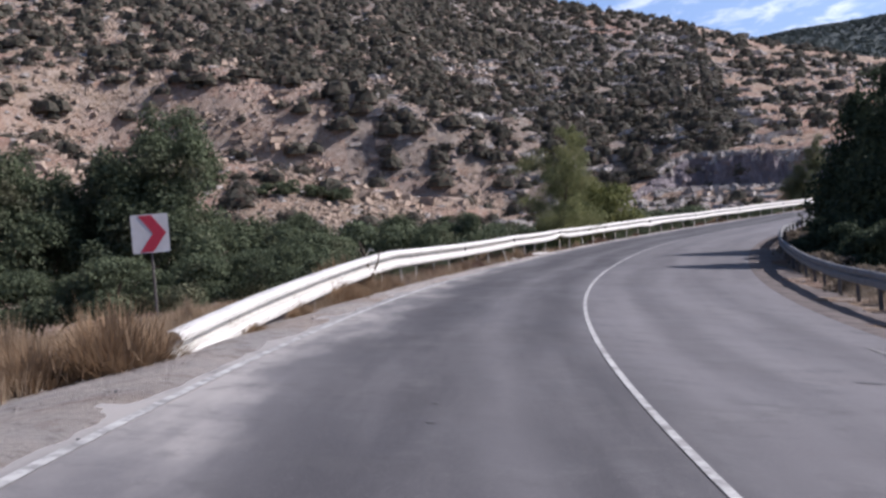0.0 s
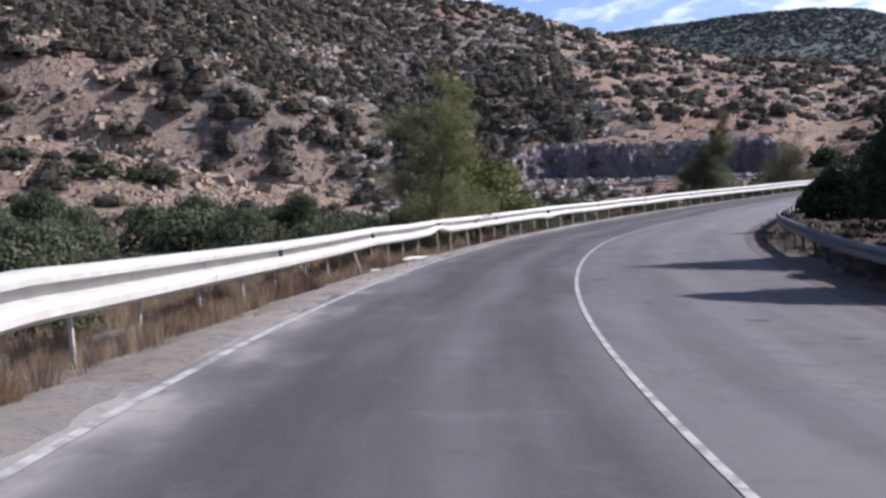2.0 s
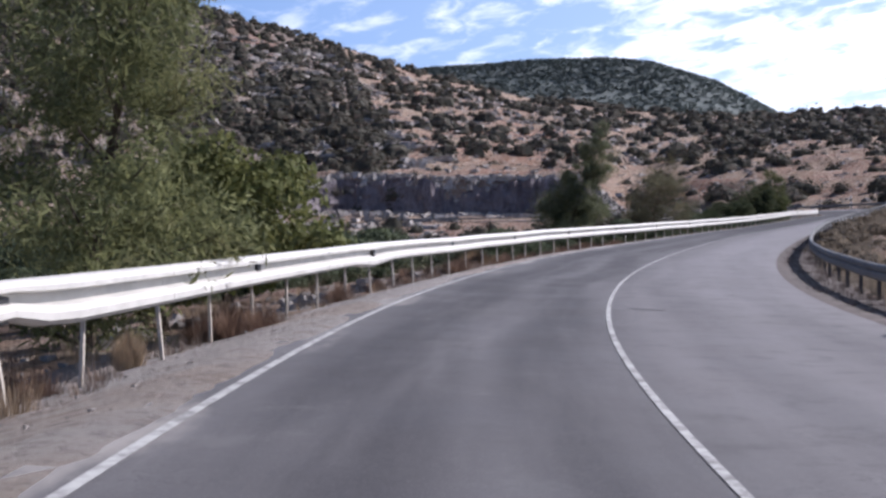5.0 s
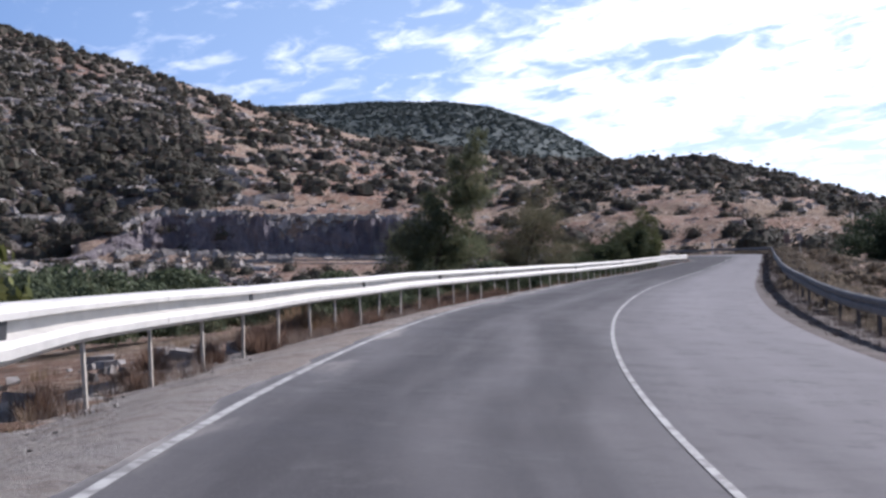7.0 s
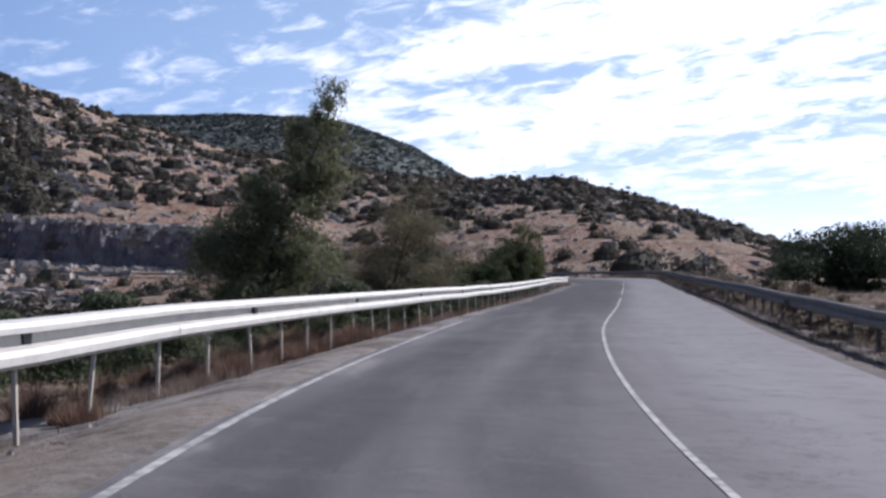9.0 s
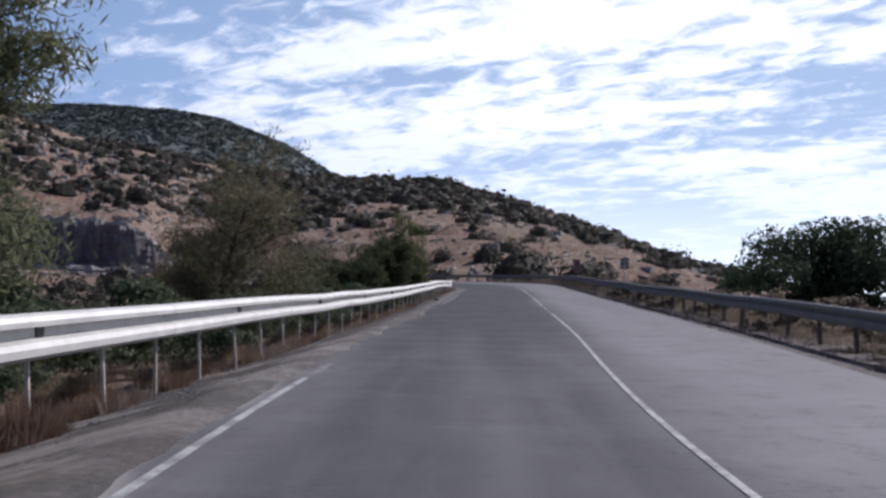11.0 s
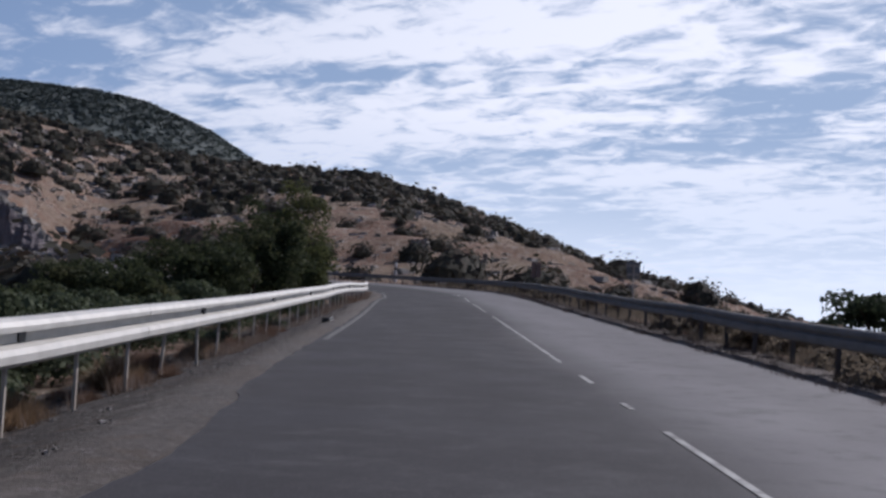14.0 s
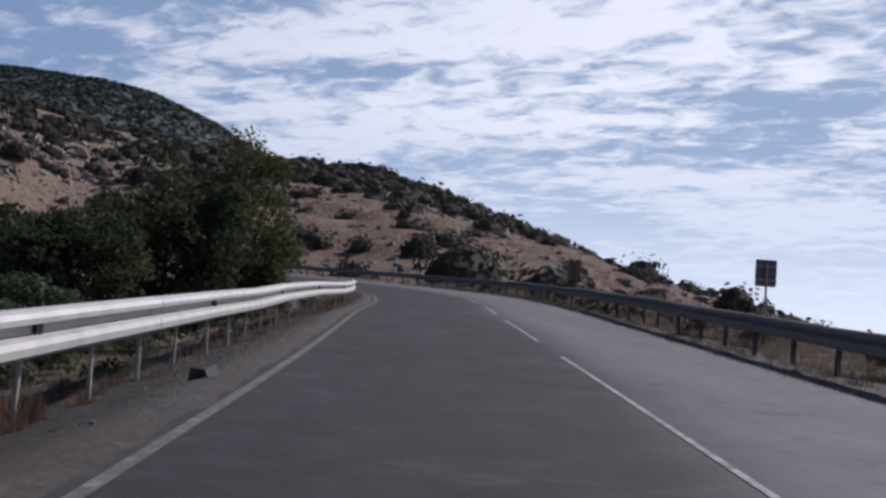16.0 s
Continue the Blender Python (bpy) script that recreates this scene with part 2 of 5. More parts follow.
def asphalt_mat():
    m = Mat("worn_asphalt")
    u, v = m.uv()
    grey = m.mix(m.ramp(m.noise(0.9, 5.0, src="UV", squash=(1.4, 0.10, 1)), 0.3, 0.7), (0.116, 0.111, 0.115), (0.152, 0.146, 0.150))
    # polished wheel tracks of the lane, running along the road
    w = m.math("ADD", u, m.ramp(m.noise(0.06, 2.0, src="UV", squash=(0.2, 1, 1)), 0.3, 0.7, -0.3, 0.3))

    def band(mid, half):
        return m.ramp(m.math("ABSOLUTE", m.math("SUBTRACT", w, mid)), half * 0.25, half, 1.0, 0.0)

    dark = (0.052, 0.050, 0.054)
    patchy = m.ramp(m.noise(1.1, 6.0, 0.6, src="UV", squash=(1.6, 0.14, 1)), 0.3, 0.62, 0.45, 1.0)
    c = m.mix(m.math("MULTIPLY", m.ramp(w, 1.0, 1.9, 0.55, 0.0), patchy), grey, (0.070, 0.068, 0.072))
    c = m.mix(m.math("MULTIPLY", band(-0.65, 0.85), m.math("MULTIPLY", patchy, 0.95)), c, dark)
    c = m.mix(m.math("MULTIPLY", band(0.65, 0.6), m.math("MULTIPLY", patchy, 0.85)), c, dark)
    c = m.mix(m.math("MULTIPLY", band(2.3, 0.5), m.math("MULTIPLY", patchy, 0.35)), c, dark)
    c = m.mix(m.math("MULTIPLY", band(3.7, 0.5), m.math("MULTIPLY", patchy, 0.25)), c, dark)
    # dust along the left edge, widest at the start of the rail
    lip = m.math("ADD", u, m.ramp(m.noise(1.4, 6.0, src="UV", squash=(1, 0.25, 1)), 0.3, 0.7, -0.4, 0.4))
    c = m.mix(m.ramp(lip, -2.0, -1.45, 0.8, 0.0), c, (0.30, 0.28, 0.26))
    c = m.mix(m.math("MULTIPLY", m.ramp(lip, -1.9, -1.0, 0.85, 0.0), m.ramp(v, 16, 36, 0.75, 0.0)), c, (0.30, 0.285, 0.27))
    # on the upper stretch everything but the outer lane turns much darker
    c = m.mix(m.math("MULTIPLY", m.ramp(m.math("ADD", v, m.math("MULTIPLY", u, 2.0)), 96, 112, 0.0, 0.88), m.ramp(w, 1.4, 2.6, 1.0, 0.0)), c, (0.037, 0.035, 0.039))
    # the outer lane is painted paler for the low sun's sheen on the asphalt
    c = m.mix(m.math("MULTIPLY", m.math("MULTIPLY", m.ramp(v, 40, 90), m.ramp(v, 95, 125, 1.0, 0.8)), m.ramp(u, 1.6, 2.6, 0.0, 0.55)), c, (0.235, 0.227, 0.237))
    c = m.mix(m.ramp(m.noise(70.0, 3.0, 0.7), 0.52, 0.75, 0, 0.30), c, (0.27, 0.26, 0.25))
    # fine cracks and old stains
    crack = m.ramp(m.math("ABSOLUTE", m.math("SUBTRACT", m.noise(0.55, 7.0, 0.65), 0.5)), 0.0, 0.006, 0.55, 0.0)
    c = m.mix(m.math("MULTIPLY", crack, m.ramp(m.noise(0.2, 2.0), 0.5, 0.6)), c, (0.05, 0.05, 0.052))
    c = m.mix(m.ramp(m.noise(2.3, 6.0, 0.7), 0.5, 0.7, 0, 0.5), c, (0.075, 0.073, 0.075))
    c = m.mix(m.ramp(m.noise(1.1, 7.0, 0.75), 0.54, 0.68, 0, 0.16), c, (0.20, 0.195, 0.19))
    m.bump(m.noise(90.0, 4.0, 0.7), 0.35, 0.006)
    return m.done(c, m.ramp(m.noise(0.8, 3.0), 0.3, 0.7, 0.75, 0.9), 0, 0.16)


def gravel_mat():
    m = Mat("gravel_verge")
    u, v = m.uv()
    c = m.mix(m.ramp(m.noise(0.9, 5.0), 0.35, 0.65), (0.42, 0.395, 0.375), (0.48, 0.435, 0.395))
    c = m.mix(m.ramp(v, 22, 62, 0.0, 0.8), c, m.mix(m.noise(1.2, 5.0), (0.36, 0.338, 0.328), (0.41, 0.370, 0.338)))
    c = m.mix(m.ramp(m.noise(0.25, 3.0), 0.45, 0.62, 0, 0.5), c, (0.36, 0.28, 0.22))
    # the verge turns much darker further up the road, most towards the rail
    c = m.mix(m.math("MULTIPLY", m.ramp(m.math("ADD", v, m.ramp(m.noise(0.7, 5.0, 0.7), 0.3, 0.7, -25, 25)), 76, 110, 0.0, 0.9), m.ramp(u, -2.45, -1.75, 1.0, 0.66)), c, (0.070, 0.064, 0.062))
    c = m.mix(m.ramp(m.noise(26.0, 4.0, 0.75), 0.52, 0.66, 0, 0.4), c, (0.40, 0.37, 0.34))
    c = m.mix(m.ramp(m.noise(17.0, 6.0, 0.8), 0.52, 0.68, 0, 0.55), c, (0.10, 0.085, 0.075))
    c = m.mix(m.ramp(m.noise(2.6, 5.0, 0.7), 0.52, 0.64, 0, 0.38), c, (0.20, 0.15, 0.115))
    c = m.mix(m.ramp(m.noise(5.5, 7.0, 0.8), 0.50, 0.62, 0, 0.36), c, (0.10, 0.090, 0.086))
    c = m.mix(m.ramp(m.noise(9.0, 7.0, 0.8), 0.54, 0.64, 0, 0.45), c, (0.37, 0.352, 0.345))
    m.bump(m.noise(9.0, 9.0, 0.8), 1.0, 0.14)
    return m.done(c, 0.95, 0, 0.15)


def paint_mat(name, col, worn, amount):
    m = Mat(name)
    c = m.mix(m.ramp(m.noise(5.0, 6.0, 0.7), 0.5 - amount, 0.78 - amount), col, worn)
    m.bump(m.noise(90.0, 3.0), 0.3, 0.004)
    return m.done(c, 0.75, 0, 0.3)


def zinc_mat(name, base, dirt, rough=(0.45, 0.65), metal=0.15, spec=0.45):
    m = Mat(name)
    c = m.mix(m.ramp(m.noise(2.5, 6.0, 0.65), 0.35, 0.75), base, tuple(0.8 * q for q in base))
    c = m.mix(m.ramp(m.noise(9.0, 6.0, 0.7, squash=(1, 1, 0.3)), 0.6, 0.78, 0, 0.7), c, dirt)
    m.bump(m.noise(6.0, 3.0), 0.15, 0.01)
    return m.done(c, m.ramp(m.noise(3.0, 3.0), 0.3, 0.7, *rough), metal, spec)


def plain_mat(name, col, rough=0.7, vary=0.75, scale=6.0, metal=0.0):
    m = Mat(name)
    c = m.mix(m.ramp(m.noise(scale, 5.0, 0.65), 0.3, 0.7), col, tuple(vary * q for q in col))
    m.bump(m.noise(scale * 4, 4.0), 0.25, 0.01)
    return m.done(c, rough, metal, 0.3)


def rock_mat():
    m = Mat("limestone")
    c = m.mix(m.ramp(m.noise(0.8, 6.0, 0.65), 0.35, 0.65), (0.40, 0.375, 0.345), (0.25, 0.222, 0.20))
    c = m.mix(m.ramp(m.noise(0.3, 3.0), 0.55, 0.68, 0, 0.4), c, (0.31, 0.20, 0.14))
    m.bump(m.noise(3.0, 8.0, 0.7), 0.8, 0.25)
    return m.done(c, 0.92, 0, 0.15)


def cliff_mat():
    m = Mat("dark_cut_rock")
    c = m.mix(m.ramp(m.noise(0.35, 6.0, 0.7, squash=(1, 1, 0.35)), 0.35, 0.65), (0.255, 0.225, 0.23), (0.135, 0.117, 0.126))
    c = m.mix(m.ramp(m.noise(0.7, 6.0, 0.7), 0.6, 0.75, 0, 0.6), c, (0.30, 0.22, 0.17))
    m.bump(m.noise(0.9, 8.0, 0.75), 1.0, 0.8)
    return m.done(c, 0.95, 0, 0.1)


M_GROUND, M_ASPHALT, M_GRAVEL, M_ROCK, M_CLIFF = ground_mat(), asphalt_mat(), gravel_mat(), rock_mat(), cliff_mat()
M_SCREE = ground_mat("grey_stony_earth", (0.17, 0.135, 0.115), (0.27, 0.245, 0.225), (0.19, 0.155, 0.12), (0.36, 0.335, 0.31))
M_LINE = paint_mat("white_road_paint", (0.40, 0.40, 0.385), (0.17, 0.165, 0.16), 0.12)
M_FAINT = paint_mat("faded_road_paint", (0.26, 0.255, 0.245), (0.12, 0.116, 0.112), 0.22)
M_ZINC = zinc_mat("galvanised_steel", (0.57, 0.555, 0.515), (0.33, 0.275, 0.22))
# darker copy of the zinc: the shade on the outer rail's road side is in the colour
M_ZINC_SHADED = zinc_mat("shaded_zinc", (0.20, 0.203, 0.208), (0.12, 0.105, 0.09), (0.75, 0.9), 0.0, 0.2)
M_POST_DARK = zinc_mat("dark_post_steel", (0.10, 0.088, 0.082), (0.07, 0.048, 0.038), (0.7, 0.9), 0.0, 0.2)
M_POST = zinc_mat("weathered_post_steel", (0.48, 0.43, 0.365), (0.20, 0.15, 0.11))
M_DARK = plain_mat("dark_plastic", (0.03, 0.03, 0.032), 0.5)
M_HILLBUSH = leaf_mat("maquis_leaves", (0.050, 0.048, 0.038), (0.100, 0.094, 0.070), (0.125, 0.084, 0.066), 0.2, 0.6, 0.7)
# distance haze is mixed into this leaf colour: paler and bluer than the near scrub
M_FARWOOD = leaf_mat("hazed_wood_leaves", (0.106, 0.128, 0.124), (0.132, 0.156, 0.147), None, 0.1)
M_SHRUB = leaf_mat("lentisk_leaves", (0.048, 0.062, 0.037), (0.150, 0.176, 0.102), (0.17, 0.135, 0.09), 0.34, 0.3)
M_OLIVE = leaf_mat("olive_leaves", (0.030, 0.040, 0.021), (0.092, 0.107, 0.054), (0.16, 0.14, 0.07), 0.4, 0.25)
M_LIME = leaf_mat("yellow_green_leaves", (0.055, 0.066, 0.028), (0.17, 0.18, 0.078), (0.15, 0.13, 0.07), 0.4, 0.25)
M_CAROB = leaf_mat("carob_leaves", (0.030, 0.043, 0.026), (0.078, 0.098, 0.055), None, 0.28)
M_PINE = leaf_mat("pine_needles", (0.105, 0.118, 0.056), (0.27, 0.28, 0.128), (0.22, 0.18, 0.10), 0.42, 0.35)
M_PINE_DRY = leaf_mat("brown_pine_needles", (0.095, 0.09, 0.056), (0.205, 0.19, 0.115), (0.20, 0.14, 0.09), 0.42, 0.4)
M_PINE_DARK = leaf_mat("grey_pine_needles", (0.085, 0.098, 0.055), (0.22, 0.228, 0.130), (0.21, 0.17, 0.10), 0.42, 0.35)
M_YELLOW = leaf_mat("broom_leaves", (0.085, 0.098, 0.034), (0.185, 0.190, 0.072), (0.15, 0.13, 0.07), 0.3, 0.3)
M_DRY = leaf_mat("dry_grass", (0.24, 0.175, 0.115), (0.42, 0.325, 0.22), None, 0.3)
M_BANK = leaf_mat("bank_weeds", (0.115, 0.102, 0.088), (0.215, 0.19, 0.16), None, 0.4)
M_RUSSET = leaf_mat("russet_stalks", (0.125, 0.078, 0.058), (0.24, 0.165, 0.12), None, 0.35)
M_STRAW = leaf_mat("brown_stalks", (0.19, 0.125, 0.075), (0.36, 0.26, 0.165), None, 0.3)
M_SHADE_WEEDS = leaf_mat("rail_shade_weeds", (0.062, 0.050, 0.046), (0.145, 0.118, 0.105), None, 0.3)
M_TWIG = leaf_mat("dry_twigs", (0.16, 0.122, 0.10), (0.30, 0.238, 0.192), None, 0.3)
M_BARK = plain_mat("bark", (0.10, 0.075, 0.055), 0.9, 0.5, 12.0)
M_PALE = plain_mat("bleached_wood", (0.46, 0.45, 0.38), 0.85, 0.75, 20.0)
M_RED = plain_mat("red_sign_sheet", (0.46, 0.035, 0.06), 0.45, 0.85)
M_WHITE = plain_mat("white_sign_sheet", (0.62, 0.60, 0.58), 0.45, 0.88)
M_SPUR = plain_mat("tan_limestone", (0.38, 0.295, 0.225), 0.95, 0.55, 2.5)
M_WOODFLOOR = plain_mat("hazed_wood_floor", (0.105, 0.122, 0.115), 0.95, 0.88, 0.05)
M_BRUSH = leaf_mat("dry_brush_leaves", (0.125, 0.105, 0.082), (0.25, 0.21, 0.16), None, 0.45)
M_SHOULDER = plain_mat("brown_shoulder_earth", (0.135, 0.112, 0.102), 0.95, 0.55, 3.0)
M_PEBBLE = plain_mat("grey_gravel", (0.33, 0.305, 0.285), 0.95, 0.6, 9.0)
M_BROWN = plain_mat("brown_sign_back", (0.21, 0.15, 0.13), 0.6, 0.8)
M_SIGNBACK = plain_mat("grey_sign_back", (0.20, 0.20, 0.205), 0.6, 0.8)

# ---------------------------------------------------------------- the line of the road
ROAD_XY = [(0.4, -60.0), (0.5, -38.0), (0.2, -17.2), (0.0, 0.0), (1.79, 17.14), (5.38, 33.07), (10.34, 47.34), (16.73, 60.09), (24.72, 72.34),
           (34.03, 83.82), (44.61, 95.46), (55.04, 106.77), (65.01, 117.55), (74.91, 128.37), (84.84, 139.16), (93.82, 150.73), (99.79, 164.05),
           (102.0, 180.0), (101.5, 203.0), (99.0, 228.0), (90.0, 252.0), (70.0, 268.0), (38.0, 279.0), (0.0, 285.0), (-50.0, 288.0)]
ROAD_Z = [-2.3, -2.0, -1.55, -1.06, -0.58, -0.10, 0.48, 0.98, 1.57, 2.21, 2.88, 3.52, 4.18, 4.85, 5.44, 6.07, 6.73, 7.4, 8.3, 9.3, 10.6, 11.6, 12.9, 14.2, 15.5]
ROAD_BANK = [-0.08, -0.10, -0.127, -0.138, -0.131, -0.102, -0.075, -0.075, -0.064, -0.032, -0.006, 0.012, 0.018, 0.03, 0.05, 0.055, 0.05, 0.04, 0.03, 0.03, 0.03, 0.02, 0, 0, 0]
OFF_EDGE = [-2.0, -2.0, -2.0, -1.88, -1.69, -1.68, -1.44, -1.55, -1.55, -1.42, -1.45, -1.46, -1.40, -1.48, -1.6, -1.7] + [-1.8] * 9
OFF_MID = [1.1, 1.1, 1.1, 1.13, 1.19, 1.17, 1.22, 1.33, 1.48, 1.53, 1.78, 1.83, 1.84, 1.84, 1.85, 1.85] + [1.85] * 9
OFF_RAIL = [-2.7, -2.7, -2.68, -2.69, -2.73, -2.76, -2.94, -3.19, -3.30, -3.30, -3.14, -2.96, -2.86, -2.70, -2.55, -2.5] + [-2.5] * 9
OFF_RAIL_R = [5.9, 5.9, 5.9, 5.84, 5.78, 5.71, 5.62, 5.51, 5.46, 5.41, 5.28, 5.15, 5.07, 4.98, 4.88, 4.81] + [4.78] * 9
OFF_END = [4.5, 4.5, 4.53, 4.55, 4.58, 4.60, 4.55, 4.45, 4.42, 4.42, 4.43, 4.44, 4.41, 4.36, 4.31, 4.26] + [4.2] * 9


def smooth_through(values, per):
    """Catmull-Rom through the values, with that many steps between two."""
    v = np.array(values, float)
    v = v.reshape(len(v), -1)
    g = np.gradient(v, axis=0)
    out = []
    for i in range(len(v) - 1):
        for k in range(per):
            u = k / per
            out.append((2 * u**3 - 3 * u**2 + 1) * v[i] + (u**3 - 2 * u**2 + u) * g[i] + (3 * u**2 - 2 * u**3) * v[i + 1] + (u**3 - u**2) * g[i + 1])
    out.append(v[-1])
    return np.array(out)


PER = 20
CL = np.hstack([smooth_through(a, PER) for a in (ROAD_XY, ROAD_Z, ROAD_BANK, OFF_EDGE, OFF_MID, OFF_RAIL, OFF_RAIL_R, OFF_END)])
CS = np.r_[0, np.cumsum(np.hypot(*np.diff(CL[:, :2], axis=0).T))]
CS -= CS[3 * PER]
_tan = np.gradient(CL[:, :2], axis=0)
_tan /= np.linalg.norm(_tan, axis=1)[:, None]
CN = np.stack([_tan[:, 1], -_tan[:, 0]], 1)


def along(s):
    """Row of the road at arc length s: x, y, z, bank, edge, middle, rail, right rail, end, normal x, normal y."""
    return np.array([np.interp(s, CS, col) for col in (*CL.T, *CN.T)])


def on_road(s, o, up=0.0):
    r = along(s)
    return np.array([r[0] + r[9] * o, r[1] + r[10] * o, r[2] + r[3] * o + up])


def verge_drop(o, edge):
    """How far the ground lies under the road's plane beyond its left edge."""
    d = np.maximum(edge - 0.45 - o, 0)
    return 0.05 + 0.22 * np.clip(d, 0, 1.6) + 0.02 * d


# ---------------------------------------------------------------- the lie of the land
HUB = np.array([16.7, 60.0])
T_AZ = [-180, -120, -60, -30, -10, 0, 8, 15, 20, 25, 30, 35, 40, 45, 50, 55, 60, 75, 110, 180]
T_FOOT = [300, 200, 130, 130, 140, 160, 205, 232, 228, 224, 215, 165, 145, 140, 140, 150, 170, 300, 400, 300]
T_FOOT_Z = [-4, 2, 6, 8, 8, 8, 12, 14, 12.5, 11.5, 10.5, 9.2, 8.6, 7.6, 5.8, 3.6, 1.4, -4, -5, -4]
T_CREST = [900, 700, 560, 560, 570, 590, 640, 640, 620, 610, 600, 600, 590, 560, 530, 500, 480, 700, 900, 900]
T_CREST_EL = [1, 8, 16, 17.5, 17, 15.3, 12.9, 11.05, 9.25, 7.9, 7.05, 6.5, 6.42, 5.0, 3.12, 1.68, 0.4, -0.3, -0.3, 1]
# upper edge of the bare spur, as a share of the slope
SPUR_AZ, SPUR_U = [-24, -12.6, -9.7, -5.1, -1.3, 4.2, 5], [0.85, 0.56, 0.34, 0.29, 0.23, 0.15, 0.05]
F_AZ = [-180, 0, 12, 18, 21, 25, 28, 30.5, 33, 35.4, 38, 42, 50, 180]
F_EL = [0.5, 6.5, 8.35, 8.93, 9.12, 9.22, 9.07, 8.68, 7.75, 6.35, 4.4, 2.0, 0.5, 0.4]


def fbm(x, y, size, octaves=5, seed=0):
    """Value noise, vectorised; about -1 to 1."""
    out, amp = np.zeros_like(x), 1.0
    for k in range(octaves):
        u, v = x / size + 17.3 * k + seed, y / size - 9.1 * k + seed * 0.7
        i, j = np.floor(u), np.floor(v)
        fu, fv = u - i, v - j
        fu, fv = fu * fu * (3 - 2 * fu), fv * fv * (3 - 2 * fv)

        def h(a, b):
            q = np.sin(a * 127.1 + b * 311.7 + seed * 3.3) * 43758.5453
            return (q - np.floor(q)) * 2 - 1

        out += amp * ((h(i, j) * (1 - fu) + h(i + 1, j) * fu) * (1 - fv) + (h(i, j + 1) * (1 - fu) + h(i + 1, j + 1) * fu) * fv)
        amp, size = amp * 0.5, size * 0.5
    return out * 0.6


def ease(a):
    a = np.clip(a, 0, 1)
    return a * a * (3 - 2 * a)


def road_near(x, y):
    """Index of the nearest point of the road, and the offset from it to the right."""
    k = np.zeros(len(x), int)
    best = np.full(len(x), 1e18)
    for i in range(0, len(CL), 2):
        d = (x - CL[i, 0]) ** 2 + (y - CL[i, 1]) ** 2
        m = d < best
        best[m], k[m] = d[m], i
    o = (x - CL[k, 0]) * CN[k, 0] + (y - CL[k, 1]) * CN[k, 1]
    along_ = (x - CL[k, 0]) * -CN[k, 1] + (y - CL[k, 1]) * CN[k, 0]
    return k, o, np.sqrt(best), along_


def land(x, y):
    x, y = np.asarray(x, float).ravel(), np.asarray(y, float).ravel()
    dx, dy = x - HUB[0], y - HUB[1]
    r, az = np.hypot(dx, dy), np.degrees(np.arctan2(dx, dy))
    foot, zf, crest, el = (np.interp(az, T_AZ, t) for t in (T_FOOT, T_FOOT_Z, T_CREST, T_CREST_EL))
    zc = 2 + crest * np.tan(np.radians(el))
    wob = fbm(x, y, 60.0, 4, 1)
    u = (r - foot) / (crest - foot)
    step = 6.9 * ease((az - 10.5) / 5) * ease((29.5 - az) / 3)
    cut = ease((r - foot - 5 - 1.5 * fbm(x, y, 9.0, 3, 5)) / 3.0) * step
    rise = zf + cut + (zc - zf - step) * np.clip(u, 0, 1) ** 1.06
    # weathered strata: the slope climbs in broken ledges
    lift = rise - zf
    tier = 3.4 + 0 * lift
    lev = lift / tier + 0.55 * fbm(x, y, 30.0, 3, 21) + 0.3 * fbm(x, y, 7.0, 2, 22)
    fr = lev - np.floor(lev)
    keen = np.clip(0.55 + 0.6 * fbm(x, y, 48.0, 2, 23), 0.0, 1.0) * ease((r - foot - 8) / 15) * (1 - 0.85 * ease((7 - az) / 4))
    rise = rise + tier * keen * (ease((fr - 0.55) / 0.4) - fr) * ease((crest - r) / 60)
    rise += (2.6 * wob + 1.3 * fbm(x, y, 11.0, 4, 2)) * ease((r - foot - 8) / 40) * np.clip(1.2 - u, 0.15, 1)
    # past the crest the land drops, then climbs to the far ridge
    far_z = 2 + 1700 * np.tan(np.radians(np.interp(az, F_AZ, F_EL)))
    back = zc - 30 * ease((r - crest) / 250)
    back = back + (far_z - (zc - 30)) * ease((r - crest - 250) / (1700 - crest - 250)) + 6 * fbm(x, y, 160.0, 4, 3) * ease((r - 900) / 300)
    back -= 60 * ease((r - 1750) / 1200)
    z = np.where(r < crest, rise, back)
    # the gully inside the bend
    inner = -1.2 + 0.03 * r + 0.9 * fbm(x, y, 25.0, 4, 4)
    z = np.where(u < 0, inner + (zf - inner) * ease(1 + (r - foot) / np.minimum(70, foot)), z)
    k, o, d, al = road_near(x, y)
    left = o < 0
    plane = CL[k, 2] + CL[k, 3] * np.clip(o, -4.5, 8)
    off = np.maximum(d, np.abs(o))
    fall = ease((CS[k] - 108) / 22) * ease((240 - CS[k]) / 30)
    near = np.where(left, plane - verge_drop(np.maximum(o, -9), CL[k, 4]) - 0.07 * np.clip(off - 4.0, 0, 30), plane - 0.05 + 0.10 * ease((off - 5.2) / 2) + 0.25 * ease((off - 8) / 6) * (1 - fall) - fall * 0.10 * np.clip(off - 6.5, 0, 14))
    wide = np.where(left, ease((off - 9) / 40), ease((off - 9) / 35))
    wide = np.where((az > 11) & (az < 34) & (r > 170), ease((off - 5.5) / np.where(left, 25, 5)), wide)
    right_z = CL[k, 2] + 0.4 * (1 - 2.5 * fall) - (0.05 + 0.05 * fall) * np.maximum(off - 12, 0)
    z = np.where(~left & (r < foot + 15) & (az > 30), np.minimum(z, right_z), z)
    rough = 0.10 * fbm(x, y, 1.7, 3, 6) * ease((off - 6.2) / 2)
    return near * (1 - wide) + z * wide + rough


